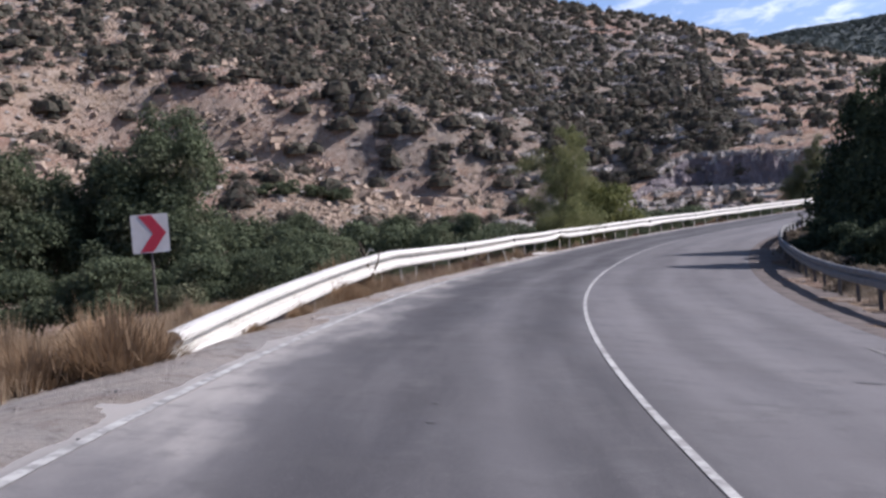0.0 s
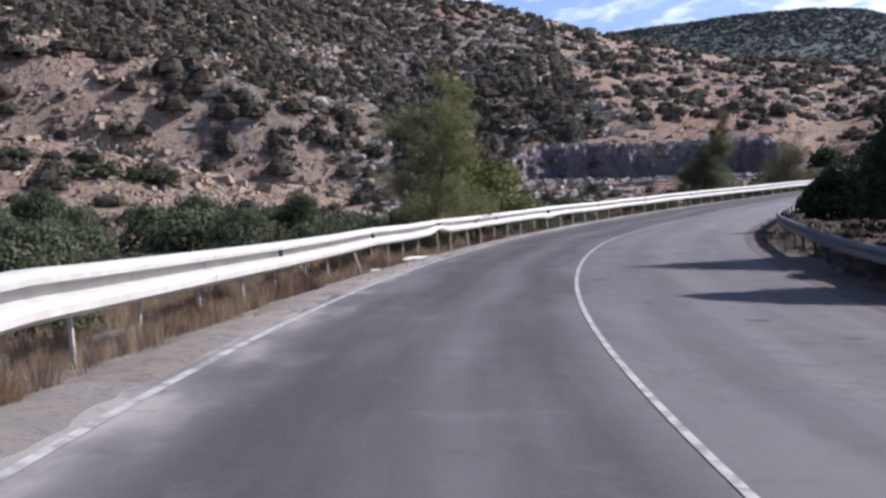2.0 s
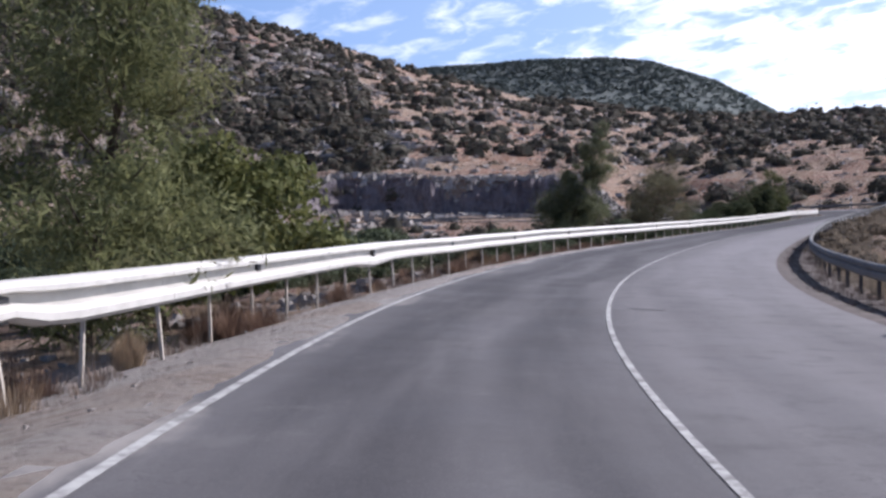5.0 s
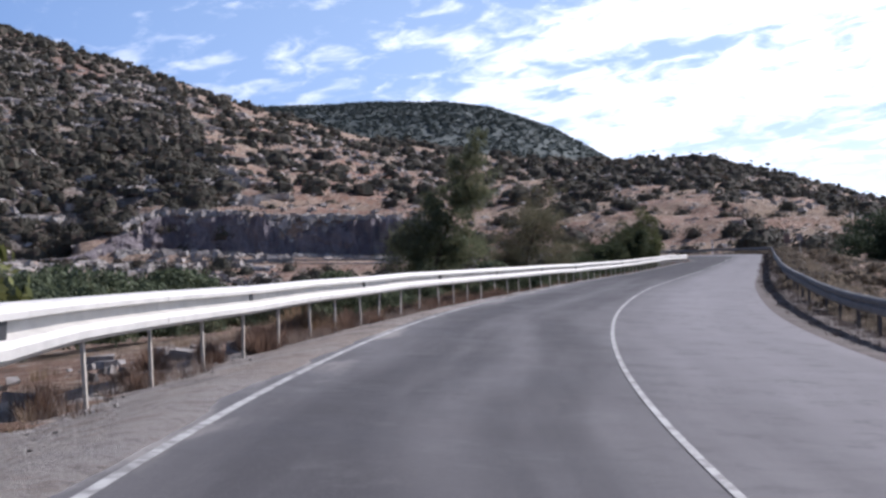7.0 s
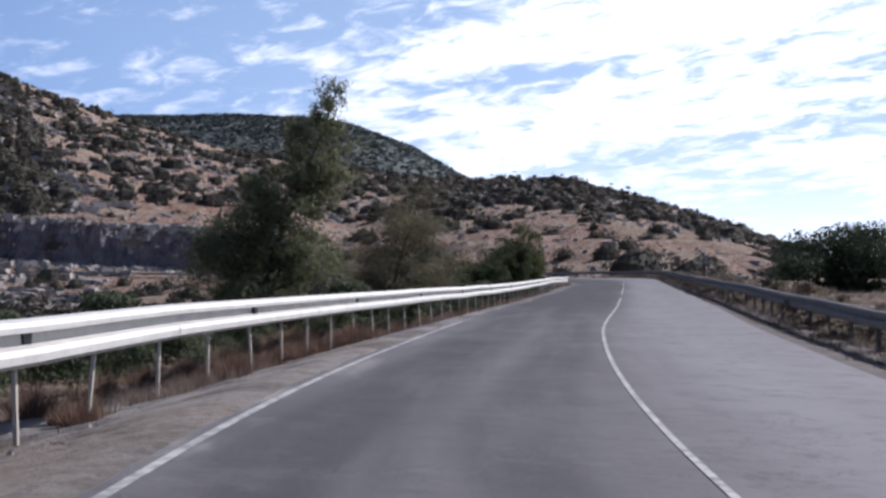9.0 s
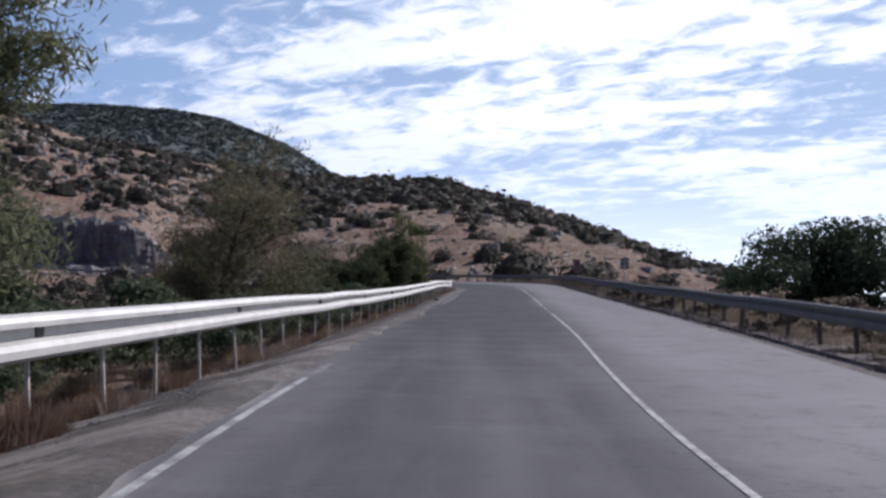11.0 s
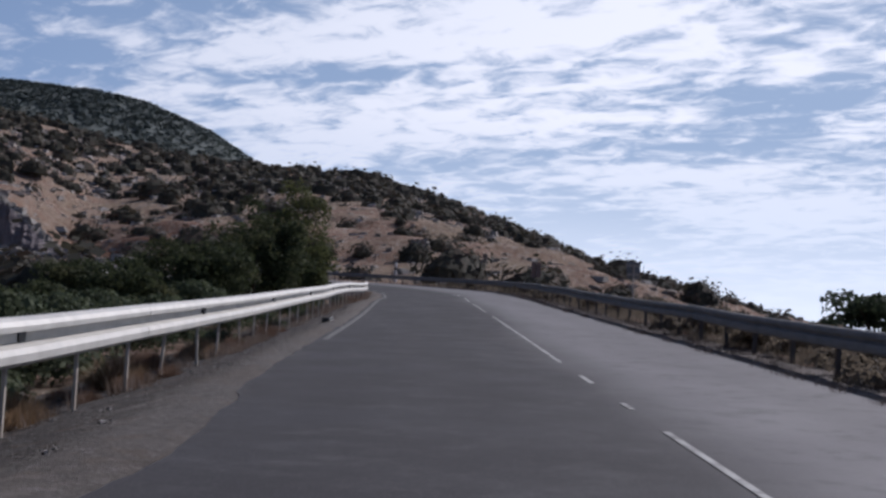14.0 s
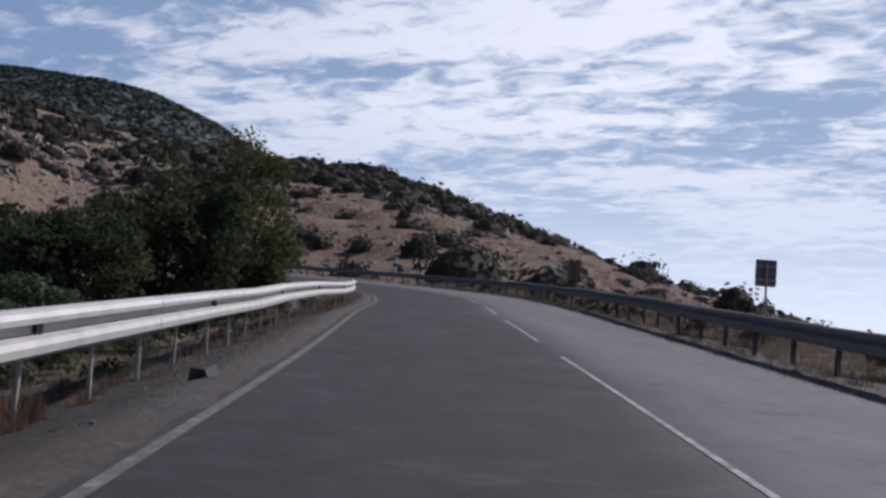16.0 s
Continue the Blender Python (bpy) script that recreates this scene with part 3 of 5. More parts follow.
def mesh_from(name, verts, faces, mat, smooth=False, uvs=None):
    me = bpy.data.meshes.new(name)
    me.from_pydata(verts if isinstance(verts, list) else verts.tolist(), [], faces if isinstance(faces, list) else faces.tolist())
    if uvs is not None:
        lay = me.uv_layers.new(name="uv")
        idx = np.zeros(len(me.loops), int)
        me.loops.foreach_get("vertex_index", idx)
        lay.data.foreach_set("uv", np.asarray(uvs, float)[idx].ravel())
    me.materials.append(mat)
    if smooth:
        me.polygons.foreach_set("use_smooth", np.ones(len(me.polygons), bool))
    me.update()
    return me


def thing(name, me, label, category, group="", kind=""):
    return tagged(new(name, me), label, category, group, kind)


def part(name, me, parent, label=""):
    """Links a mesh as one part under a thing."""
    ob = new(name, me)
    ob.parent = parent
    return tagged(ob, label)


def base(name, place, label, category, group="", kind=""):
    ob = new(name)
    ob.empty_display_size = 0.2
    ob.location = place
    return tagged(ob, label, category, group, kind)


def grid_faces(rows, cols, wrap=False):
    a = np.arange(rows * cols).reshape(rows, cols)
    if wrap:
        a = np.hstack([a, a[:, :1]])
    return np.stack([a[:-1, :-1], a[:-1, 1:], a[1:, 1:], a[1:, :-1]], -1).reshape(-1, 4)


def build_ground():
    az = np.radians(np.r_[np.arange(-28, 78, 0.4), np.arange(78, 332, 4.0)])
    rr = np.r_[0.5, np.arange(1.5, 290, 1.25)]
    while rr[-1] < 4200:
        rr = np.r_[rr, rr[-1] * 1.022]
    a, r = np.meshgrid(az, rr)
    x, y = HUB[0] + r * np.sin(a), HUB[1] + r * np.cos(a)
    z = land(x, y)
    v = np.stack([x.ravel(), y.ravel(), z], -1)
    me = mesh_from("ground", v, grid_faces(len(rr), len(az), True)[:, ::-1], M_GROUND, True)
    # the far ridge is wooded: litter and undergrowth, coloured with the leaves' painted haze
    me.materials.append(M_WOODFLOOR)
    # the slope behind the spur is greyer scree
    me.materials.append(M_SCREE)
    row, col = np.repeat(np.arange(len(rr) - 1), len(az)), np.tile(np.degrees(az), len(rr) - 1)
    fr = rr[row]
    u = (fr - np.interp(col, T_AZ, T_FOOT)) / (np.interp(col, T_AZ, T_CREST) - np.interp(col, T_AZ, T_FOOT))
    fx, fy = HUB[0] + fr * np.sin(np.radians(col)), HUB[1] + fr * np.cos(np.radians(col))
    ragged = 0.06 * fbm(fx, fy, 30.0, 4, 61)
    grey = (u + ragged > np.interp(col, SPUR_AZ, SPUR_U)) & (u < 0.95) & (u > 0.03) & (col < 18.5 - 3 * u + 30 * ragged) & (col > -26)
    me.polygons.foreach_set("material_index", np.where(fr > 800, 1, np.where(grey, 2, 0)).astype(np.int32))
    return thing("ground", me, "stony reddish hillside earth with pale limestone and dry grass", "ground", kind="structure")


build_ground()


def strip(s0, s1, step, o_fn, ups, nsub):
    """A strip along the road: o_fn gives the offsets of its columns for a row of the road."""
    ss = np.arange(s0, s1 + step / 2, step)
    verts, uvs = [], []
    for s in ss:
        r = along(s)
        for o, up in o_fn(r, s):
            verts.append((r[0] + r[9] * o, r[1] + r[10] * o, r[2] + r[3] * o + up))
            uvs.append((o, s))
    cols = len(verts) // len(ss)
    return np.array(verts), grid_faces(len(ss), cols), np.array(uvs)


def build_road():
    def cols(r, s):
        jag = (0.07 * noise.noise(Vector((s * 0.9, 3.1, 0))) + 0.05 * noise.noise(Vector((s * 2.6, 7.7, 0)))) * (1.0 if s > 85 else 0.5)
        lo, hi = r[4] - float(np.interp(s, [50, 74], [0.34, 0.15])) + jag + 0.22 * math.exp(-(((s - 116) / 3.2) ** 2)), r[8] + 0.08
        return [(lo, -0.10), (lo + 0.02, 0.0)] + [(lo + 0.02 + (hi - lo) * k / 8, 0.0) for k in range(1, 9)] + [(hi + 0.04, -0.10)]

    v, f, uv = strip(-55, 300, 0.25, cols, 0, 8)
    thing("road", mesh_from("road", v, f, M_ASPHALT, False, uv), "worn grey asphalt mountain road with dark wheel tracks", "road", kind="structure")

    def verge(r, s):
        lo = r[4] - (0.02 if s < 85 else 0.08) + 0.22 * math.exp(-(((s - 116) / 3.2) ** 2))
        out = []
        for k in range(17):
            o = lo - 0.165 * k
            bed = 0.012 - float(verge_drop(o, r[4])) + 0.05 - 0.05 * (k / 16)
            out.append((o, bed + (-0.03 if k == 0 else 0.022 * noise.noise(Vector((s * 0.9, o * 1.5, 0))) + 0.014 * noise.noise(Vector((s * 3.1, o * 4.0, 5))))))
        return out[::-1]

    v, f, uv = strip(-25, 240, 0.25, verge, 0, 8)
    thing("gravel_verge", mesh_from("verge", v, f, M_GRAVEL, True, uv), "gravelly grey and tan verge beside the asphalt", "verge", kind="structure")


    def shoulder(r, s):
        return [(r[8] + 0.02, -0.02), (r[8] + 0.16, 0.012)] + [(r[8] + 0.16 + (r[7] + 0.25 - r[8]) * k / 5, 0.012 - 0.006 * k + 0.02 * noise.noise(Vector((s * 1.1, k * 0.8, 3)))) for k in range(1, 6)]

    v, f, uv = strip(-25, 200, 0.25, shoulder, 0, 8)
    thing("gravel_shoulder", mesh_from("shoulder", v, f, M_SHOULDER, True, uv), "brown earth shoulder under the outer rail", "verge", kind="structure")


build_road()


def build_line(name, s0, s1, o_fn, width, mat, label, breaks=()):
    ss = np.arange(s0, s1 + 0.01, 0.25)
    v, f = [], []
    for i, s in enumerate(ss):
        r = along(s)
        for o in (o_fn(r) - width / 2, o_fn(r) + width / 2):
            v.append((r[0] + r[9] * o, r[1] + r[10] * o, r[2] + r[3] * o + 0.006))
        if i and not any(a < s < b for a, b in breaks):
            f.append((2 * i - 2, 2 * i - 1, 2 * i + 1, 2 * i))
    thing(name, mesh_from(name, v, f, mat), label, "road marking", kind="structure")


build_line("edge_line", -20, 97, lambda r: r[4], 0.066, M_LINE, "worn white line along the road's edge")
build_line("faded_edge_line", 97, 175, lambda r: r[4], 0.09, M_FAINT, "faded, patchy white line along the road's edge", ((99, 128.0),))
build_line("centre_line", -20, 111, lambda r: r[5], 0.057, M_LINE, "continuous white line down the road's middle")
build_line("broken_centre_line", 111, 200, lambda r: r[5], 0.057, M_LINE, "broken white line down the road's middle", ((117.3, 118.8), (119.3, 121.5), (122.3, 124.4), (140.2, 143.5), (151, 154.5), (162, 166), (172, 176)))
build_line("right_edge_line", -20, 14, lambda r: r[8] - 0.45, 0.07, M_FAINT, "faded white line along the road's far edge")

# ---------------------------------------------------------------- guard rails
PANEL = 3.81
TOP = 0.62


def beam_profile(side, h=0.37):
    """W section, front towards the road (side +1: the road lies at greater offset). Offsets and heights under the top."""
    front = [(0.0, 0.0), (0.05, 0.002), (0.10, 0.022), (0.122, 0.060), (0.118, 0.102), (0.0, 0.116), (0.0, h - 0.176), (0.098, h - 0.146), (0.118, h - 0.10), (0.112, h - 0.04), (0.06, h - 0.004), (0.0, h)]
    back = [(a - 0.012, b) for a, b in front][::-1]
    return [(side * a, -b) for a, b in front + back]


def rail_height(s, ramp):
    if ramp and s < 26:
        return 0.11 + (TOP - 0.11) * min(1.0, max(0.0, (s - 11.1) / 14.2))
    return TOP


def build_rail(name, s0, s1, col, side, ramp, label, steel, bends=()):
    rail = base(name, tuple(on_road(s0, float(along(s0)[col]))), label, "guard rail")
    org = np.array(rail.location)
    rng = random.Random(7 + col)
    prof = beam_profile(side) if side > 0 else [(a * 0.45, b * 0.80) for a, b in beam_profile(side, 0.33)]
    n = len(prof)
    count = int((s1 - s0) / PANEL)
    tips = [rng.uniform(-0.022, 0.022) for _ in range(count + 1)]
    outs = [rng.uniform(-0.02, 0.02) for _ in range(count + 1)]
    for p in range(count):
        a, b = s0 + p * PANEL, s0 + (p + 1) * PANEL + 0.06
        v, f = [], []
        steps = 7
        for i in range(steps):
            s = a + (b - a) * i / (steps - 1)
            t = i / (steps - 1)
            r = along(s)
            up = rail_height(s, ramp) + tips[p] * (1 - t) + tips[p + 1] * t
            dent = outs[p] * (1 - t) + outs[p + 1] * t + (0.004 if p % 2 else 0.0) * side
            sag = 0.0
            for at, wide, push, drop in bends:
                q = math.exp(-(((s - at) / wide) ** 2))
                dent -= side * push * q
                sag += drop * q
            o0 = r[col] + dent
            for oo, hh in prof:
                o = o0 + oo
                # a crumpled stretch also folds its lower edge
                v.append(np.array([r[0] + r[9] * o, r[1] + r[10] * o, r[2] + r[3] * r[col] + up + hh - sag * hh]) - org)
            if i:
                for k in range(n):
                    k2 = (k + 1) % n
                    q = ((i - 1) * n + k, (i - 1) * n + k2, i * n + k2, i * n + k)
                    f.append(q if side < 0 else q[::-1])
        f.append(tuple(range(n)) if side > 0 else tuple(range(n))[::-1])
        f.append(tuple(range((steps - 1) * n, steps * n))[::-1] if side > 0 else tuple(range((steps - 1) * n, steps * n)))
        me = mesh_from("beam_panel", [tuple(q) for q in v], f, steel)
        part("beam_panel", me, rail)
    # posts: channel sections, driven into the verge
    w, d, th = (0.016, 0.04, 0.006) if side > 0 else (0.03, 0.06, 0.006)
    sec = [(side * a, side * b) for a, b in ((w, d / 2), (-w, d / 2), (-w, d / 2 - th), (w - th, d / 2 - th), (w - th, -d / 2 + th), (-w, -d / 2 + th), (-w, -d / 2), (w, -d / 2))]
    pv = [(x, y, z) for z in (-1.55, 0.0) for x, y in sec]
    pf = [(k, (k + 1) % 8, 8 + (k + 1) % 8, 8 + k) for k in range(8)] + [tuple(range(8))[::-1], tuple(range(8, 16))]
    # posts of the outer rail take the dark steel, shade included in its colour
    post_me = mesh_from("post", pv, pf, M_POST if side > 0 else M_POST_DARK)
    blk_w = 0.05
    for p in range(count * 2 + 1):
        s = s0 + p * PANEL / 2
        top = rail_height(s, ramp)
        if top < 0.2:
            continue
        r = along(s)
        o = r[col] - side * 0.085
        wild = 3.0 if side > 0 and (38 < s < 54 or 20 < s < 24) else 1.0
        lean = rng.gauss(0, 1.8) * wild
        lean_s = rng.gauss(0, 2.0) * wild
        for at, wide, push, drop in bends:
            q = math.exp(-(((s - at) / (wide * 0.8)) ** 2))
            o -= side * push * q * 0.5
            lean_s += 10 * q
        place = np.array([r[0] + r[9] * o, r[1] + r[10] * o, r[2] + r[3] * r[col] + top - 0.06]) - org
        ob = part("post", post_me, rail)
        ob.matrix_basis = pose(*place, lean_s, lean, math.degrees(math.atan2(r[10], r[9])))
    return rail


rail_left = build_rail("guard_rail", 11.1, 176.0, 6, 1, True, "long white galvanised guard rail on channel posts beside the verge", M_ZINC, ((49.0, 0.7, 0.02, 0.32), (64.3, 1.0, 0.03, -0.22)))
rail_right = build_rail("guard_rail", -21.0, 310.0, 7, -1, False, "galvanised guard rail on channel posts along the outer edge, coloured dark as in shade", M_ZINC_SHADED)


def build_reflectors(rail, s_first, s_last, col, side):
    org = np.array(rail.location)
    v = [(-0.05, 0.0, 0.05), (0.05, 0.0, 0.05), (0.035, 0.0, -0.045), (-0.035, 0.0, -0.045), (-0.05, 0.045, 0.055), (0.05, 0.045, 0.055), (0.03, 0.03, -0.05), (-0.03, 0.03, -0.05)]
    f = [(0, 1, 2, 3), (7, 6, 5, 4), (0, 4, 5, 1), (1, 5, 6, 2), (2, 6, 7, 3), (3, 7, 4, 0)]
    me = mesh_from("reflector", [(a, -side * b, c) for a, b, c in v], f, M_DARK)
    s = s_first
    while s < s_last:
        r = along(s)
        o = r[col] + side * 0.03
        ob = part("reflector", me, rail, "small dark reflector bracket")
        p = np.array([r[0] + r[9] * o, r[1] + r[10] * o, r[2] + r[3] * r[col] + TOP - 0.20]) - org
        ob.matrix_basis = pose(*p, 0, 0, math.degrees(math.atan2(r[10], r[9])) - 90) @ Matrix.Scale(1.9, 4)
        s += 2 * PANEL
    return me


build_reflectors(rail_left, 33.96, 175, 6, 1)

# ---------------------------------------------------------------- plants


def leaf_quads(rng, pos, size, outward=None, aspect=0.55, tilt=0.6):
    """One four-cornered leaf at each place; outward: the way it roughly faces."""
    n = len(pos)
    nor = rng.normal(size=(n, 3))
    if outward is not None:
        nor = outward + tilt * nor
    nor /= np.linalg.norm(nor, axis=1)[:, None] + 1e-9
    t = np.cross(nor, rng.normal(size=(n, 3)))
    t /= np.linalg.norm(t, axis=1)[:, None] + 1e-9
    b = np.cross(nor, t)
    s = (size * rng.uniform(0.6, 1.4, n)).reshape(-1, 1)
    v = np.stack([pos - t * s, pos + b * s * aspect, pos + t * s, pos - b * s * aspect], 1).reshape(-1, 3)
    return v, np.arange(4 * n).reshape(-1, 4)


def blob_points(rng, centres, radii, n):
    """Places in the outer part of a group of ellipsoids, and the way out of each."""
    vol = (radii.prod(1)) ** 0.67
    k = rng.choice(len(centres), n, p=vol / vol.sum())
    d = rng.normal(size=(n, 3))
    d /= np.linalg.norm(d, axis=1)[:, None]
    d[:, 2] = np.where(d[:, 2] < -0.35, -d[:, 2], d[:, 2])
    out = d.copy()
    return centres[k] + d * radii[k] * (rng.uniform(0.35, 1.05, n) ** 0.6)[:, None], out


def tube(points, radii, sides=6):
    pts = [Vector(p) for p in points]
    v, f = [], []
    for i, p in enumerate(pts):
        ax = (pts[min(i + 1, len(pts) - 1)] - pts[max(i - 1, 0)]).normalized()
        a = ax.orthogonal().normalized()
        b = ax.cross(a)
        for k in range(sides):
            w = 2 * math.pi * k / sides
            v.append(tuple(p + (a * math.cos(w) + b * math.sin(w)) * radii[i]))
        if i:
            f += [((i - 1) * sides + k, (i - 1) * sides + (k + 1) % sides, i * sides + (k + 1) % sides, i * sides + k) for k in range(sides)]
    f.append(tuple(range(sides))[::-1])
    f.append(tuple(range((len(pts) - 1) * sides, len(pts) * sides)))
    return v, f


def ground_z(x, y):
    return float(land([x], [y])[0])


def build_shrub(name, seed, wide, high, leaves, leaf, mat, label, category="shrub", group="", lumps=14, stem=True, tight=1.0):
    """Rounded evergreen shrub, many-stemmed; its base at the origin."""
    rng = np.random.default_rng(seed)
    ob = base(name, (0, 0, 0), label, category, group)
    c = rng.normal(size=(lumps, 3)) * [wide * 0.24, wide * 0.24, 0]
    rad_h = np.hypot(c[:, 0], c[:, 1]) / (wide * 0.5)
    c[:, 2] = high * (0.22 + 0.50 * rng.uniform(0, 1, lumps) * np.clip(1.15 - rad_h**2, 0.1, 1))
    r = np.stack([rng.uniform(0.13, 0.24, lumps) * wide * tight] * 2 + [rng.uniform(0.14, 0.26, lumps) * high * tight], 1)
    pos, out = blob_points(rng, c, r, leaves)
    pos[:, 2] = np.maximum(pos[:, 2], 0.03)
    v, f = leaf_quads(rng, pos, leaf, out)
    part("crown", mesh_from("crown", v, f, mat), ob)
    if stem:
        for k in range(3):
            a = rng.uniform(0, 6.28)
            e = c[rng.integers(lumps)]
            tv, tf = tube([(0.1 * math.cos(a), 0.1 * math.sin(a), -0.3), tuple(e * 0.5 + [0, 0, 0.1]), tuple(e)], [0.06, 0.045, 0.02], 5)
            part("stem", mesh_from("stem", tv, tf, M_BARK), ob)
    return ob


def build_clump(name, seed, wide, high, blades, width, mat, label, group, spread=0.5):
    """A clump of thin curved stalks that fan out from its root; its base at the origin."""
    rng = np.random.default_rng(seed)
    ob = base(name, (0, 0, 0), label, "shrub", group)
    a, q = rng.uniform(0, 6.28, blades), np.sqrt(rng.uniform(0, 1, blades))
    way = np.stack([np.cos(a), np.sin(a), 0 * a], -1)
    side = np.stack([-np.sin(a), np.cos(a), 0 * a], -1) * width * rng.uniform(0.6, 1.3, (blades, 1))
    root = way * (q * wide * 0.22)[:, None] - [0, 0, 0.03]
    h = high * rng.uniform(0.45, 1.0, blades) * (1.1 - spread * q**2)
    mid = root + way * (q * wide * 0.16)[:, None] + np.stack([0 * h, 0 * h, 0.62 * h], -1) + rng.normal(size=(blades, 3)) * 0.02
    tip = root + way * (q * wide * rng.uniform(0.2, 0.34, blades))[:, None] + np.stack([0 * h, 0 * h, h], -1) + rng.normal(size=(blades, 3)) * 0.045
    v = np.stack([root - side, root + side, mid + side, mid - side, tip], 1).reshape(-1, 3)
    f = [g for k in range(0, 5 * blades, 5) for g in ((k, k + 1, k + 2, k + 3), (k + 3, k + 2, k + 4))]
    part("tuft", mesh_from("tuft", v, f, mat), ob)
    return ob


def build_pine(name, seed, high, wide, lean, label, mat, density=1.0, bare=0.03, thin=1.0):
    rng = np.random.default_rng(seed)
    ob = base(name, (0, 0, 0), label, "tree")
    trunk = []
    for i in range(9):
        u = i / 8
        trunk.append(np.array([lean[0] * u**1.4 + 0.08 * math.sin(5 * u + seed), lean[1] * u**1.4 + 0.08 * math.cos(4 * u), high * u * 0.97 - (0.4 if i == 0 else 0)]))
    tv, tf = tube([tuple(p) for p in trunk], [0.11 * (1 - i / 8) ** 1.3 * high / 6 + 0.01 for i in range(9)], 7)
    part("trunk", mesh_from("trunk", tv, tf, M_BARK), ob)
    centres, radii, share = [], [], []
    nb = int(46 * density)
    for k in range(nb):
        u = bare + (0.99 - bare) * (k + rng.uniform(0, 0.8)) / nb
        p = np.array([np.interp(u, np.linspace(0, 1, 9), [t[j] for t in trunk]) for j in range(3)])
        a = 2.4 * k + rng.normal() * 0.5
        prof = min(1.0, 0.72 + 1.2 * (u - bare)) * (1.0 - u) ** 0.62 * rng.uniform(0.75, 1.1) + 0.04
        ln = wide * 0.5 * prof * 1.25 * rng.uniform(0.65, 1.15)
        rise = ln * rng.uniform(0.1, 0.6) + 0.25 * u
        q = p + np.array([math.cos(a) * ln, math.sin(a) * ln, rise])
        mid = (p + q) / 2 + [0, 0, -0.06 * ln]
        lv, lf = tube([tuple(p), tuple(mid), tuple(q)], [0.035 * (1.1 - u), 0.022 * (1.1 - u), 0.007], 4)
        part("limb", mesh_from("limb", lv, lf, M_BARK), ob)
        for t in (0.35, 0.5, 0.62, 0.74, 0.87, 1.0):
            centres.append(p * (1 - t) ** 2 + 2 * mid * t * (1 - t) + q * t * t + rng.normal(size=3) * [0.16 * ln, 0.16 * ln, 0.10 * ln])
            w = rng.uniform(0.6, 1.3) * (0.09 + 0.20 * ln)
            radii.append([w, w, w * 0.8])
            share.append((w**1.7) * (1 - u) ** (thin - 1))
    for k in range(4):
        centres.append(trunk[-1] + np.array([0.05 * k, 0, -0.12 * k]))
        radii.append([0.07, 0.07, 0.16])
        share.append(0.012)
    centres, radii, share = np.array(centres), np.array(radii), np.array(share)
    n = int(40000 * density)
    k = rng.choice(len(centres), n, p=share / share.sum())
    d = rng.normal(size=(n, 3))
    pos = centres[k] + d * radii[k] * 0.55
    v, f = leaf_quads(rng, pos, 0.075, d, 0.16, 1.0)
    part("crown", mesh_from("crown", v, f, mat), ob)
    return ob


def build_broadleaf(name, seed, high, wide, label, mat, lumps=26, leaves=9000, leaf=0.085, clear=0.15, fine=0.85):
    """Low crowned evergreen tree: short trunk, spreading limbs, a dense crown with gaps and stray shoots."""
    rng = np.random.default_rng(seed)
    ob = base(name, (0, 0, 0), label, "tree")
    h0 = clear * high + 0.35
    tv, tf = tube([(0, 0, -0.4), (0.05, 0.03, h0 * 0.5), (-0.04, 0.05, h0)], [0.19, 0.15, 0.12], 8)
    part("trunk", mesh_from("trunk", tv, tf, M_BARK), ob)
    d = rng.normal(size=(lumps, 3))
    d /= np.linalg.norm(d, axis=1)[:, None]
    d[:, 2] = d[:, 2] * 0.5 + 0.5
    c = d * [wide * 0.36, wide * 0.36, high * 0.66 * 0.9] * rng.uniform(0.55, 1.0, lumps)[:, None]
    c[:, 2] = np.maximum(c[:, 2] + clear * high * 0.7, 0.35)
    r = np.stack([rng.uniform(0.12, 0.20, lumps) * wide * fine] * 2 + [rng.uniform(0.10, 0.17, lumps) * high * fine], 1)
    cc, rr = [c], [r]
    for k in range(9):
        e = c[rng.integers(lumps)]
        lv, lf = tube([(0, 0.03, h0 - 0.1), tuple(e * 0.5 + [0, 0, h0 * 0.4]), tuple(e)], [0.08, 0.05, 0.02], 5)
        part("limb", mesh_from("limb", lv, lf, M_BARK), ob)
    pos, out = blob_points(rng, np.vstack(cc), np.vstack(rr), leaves)
    pos[:, 2] = np.maximum(pos[:, 2], 0.1)
    v, f = leaf_quads(rng, pos, leaf, out, 0.6, 0.9)
    part("crown", mesh_from("crown", v, f, mat), ob)
    return ob


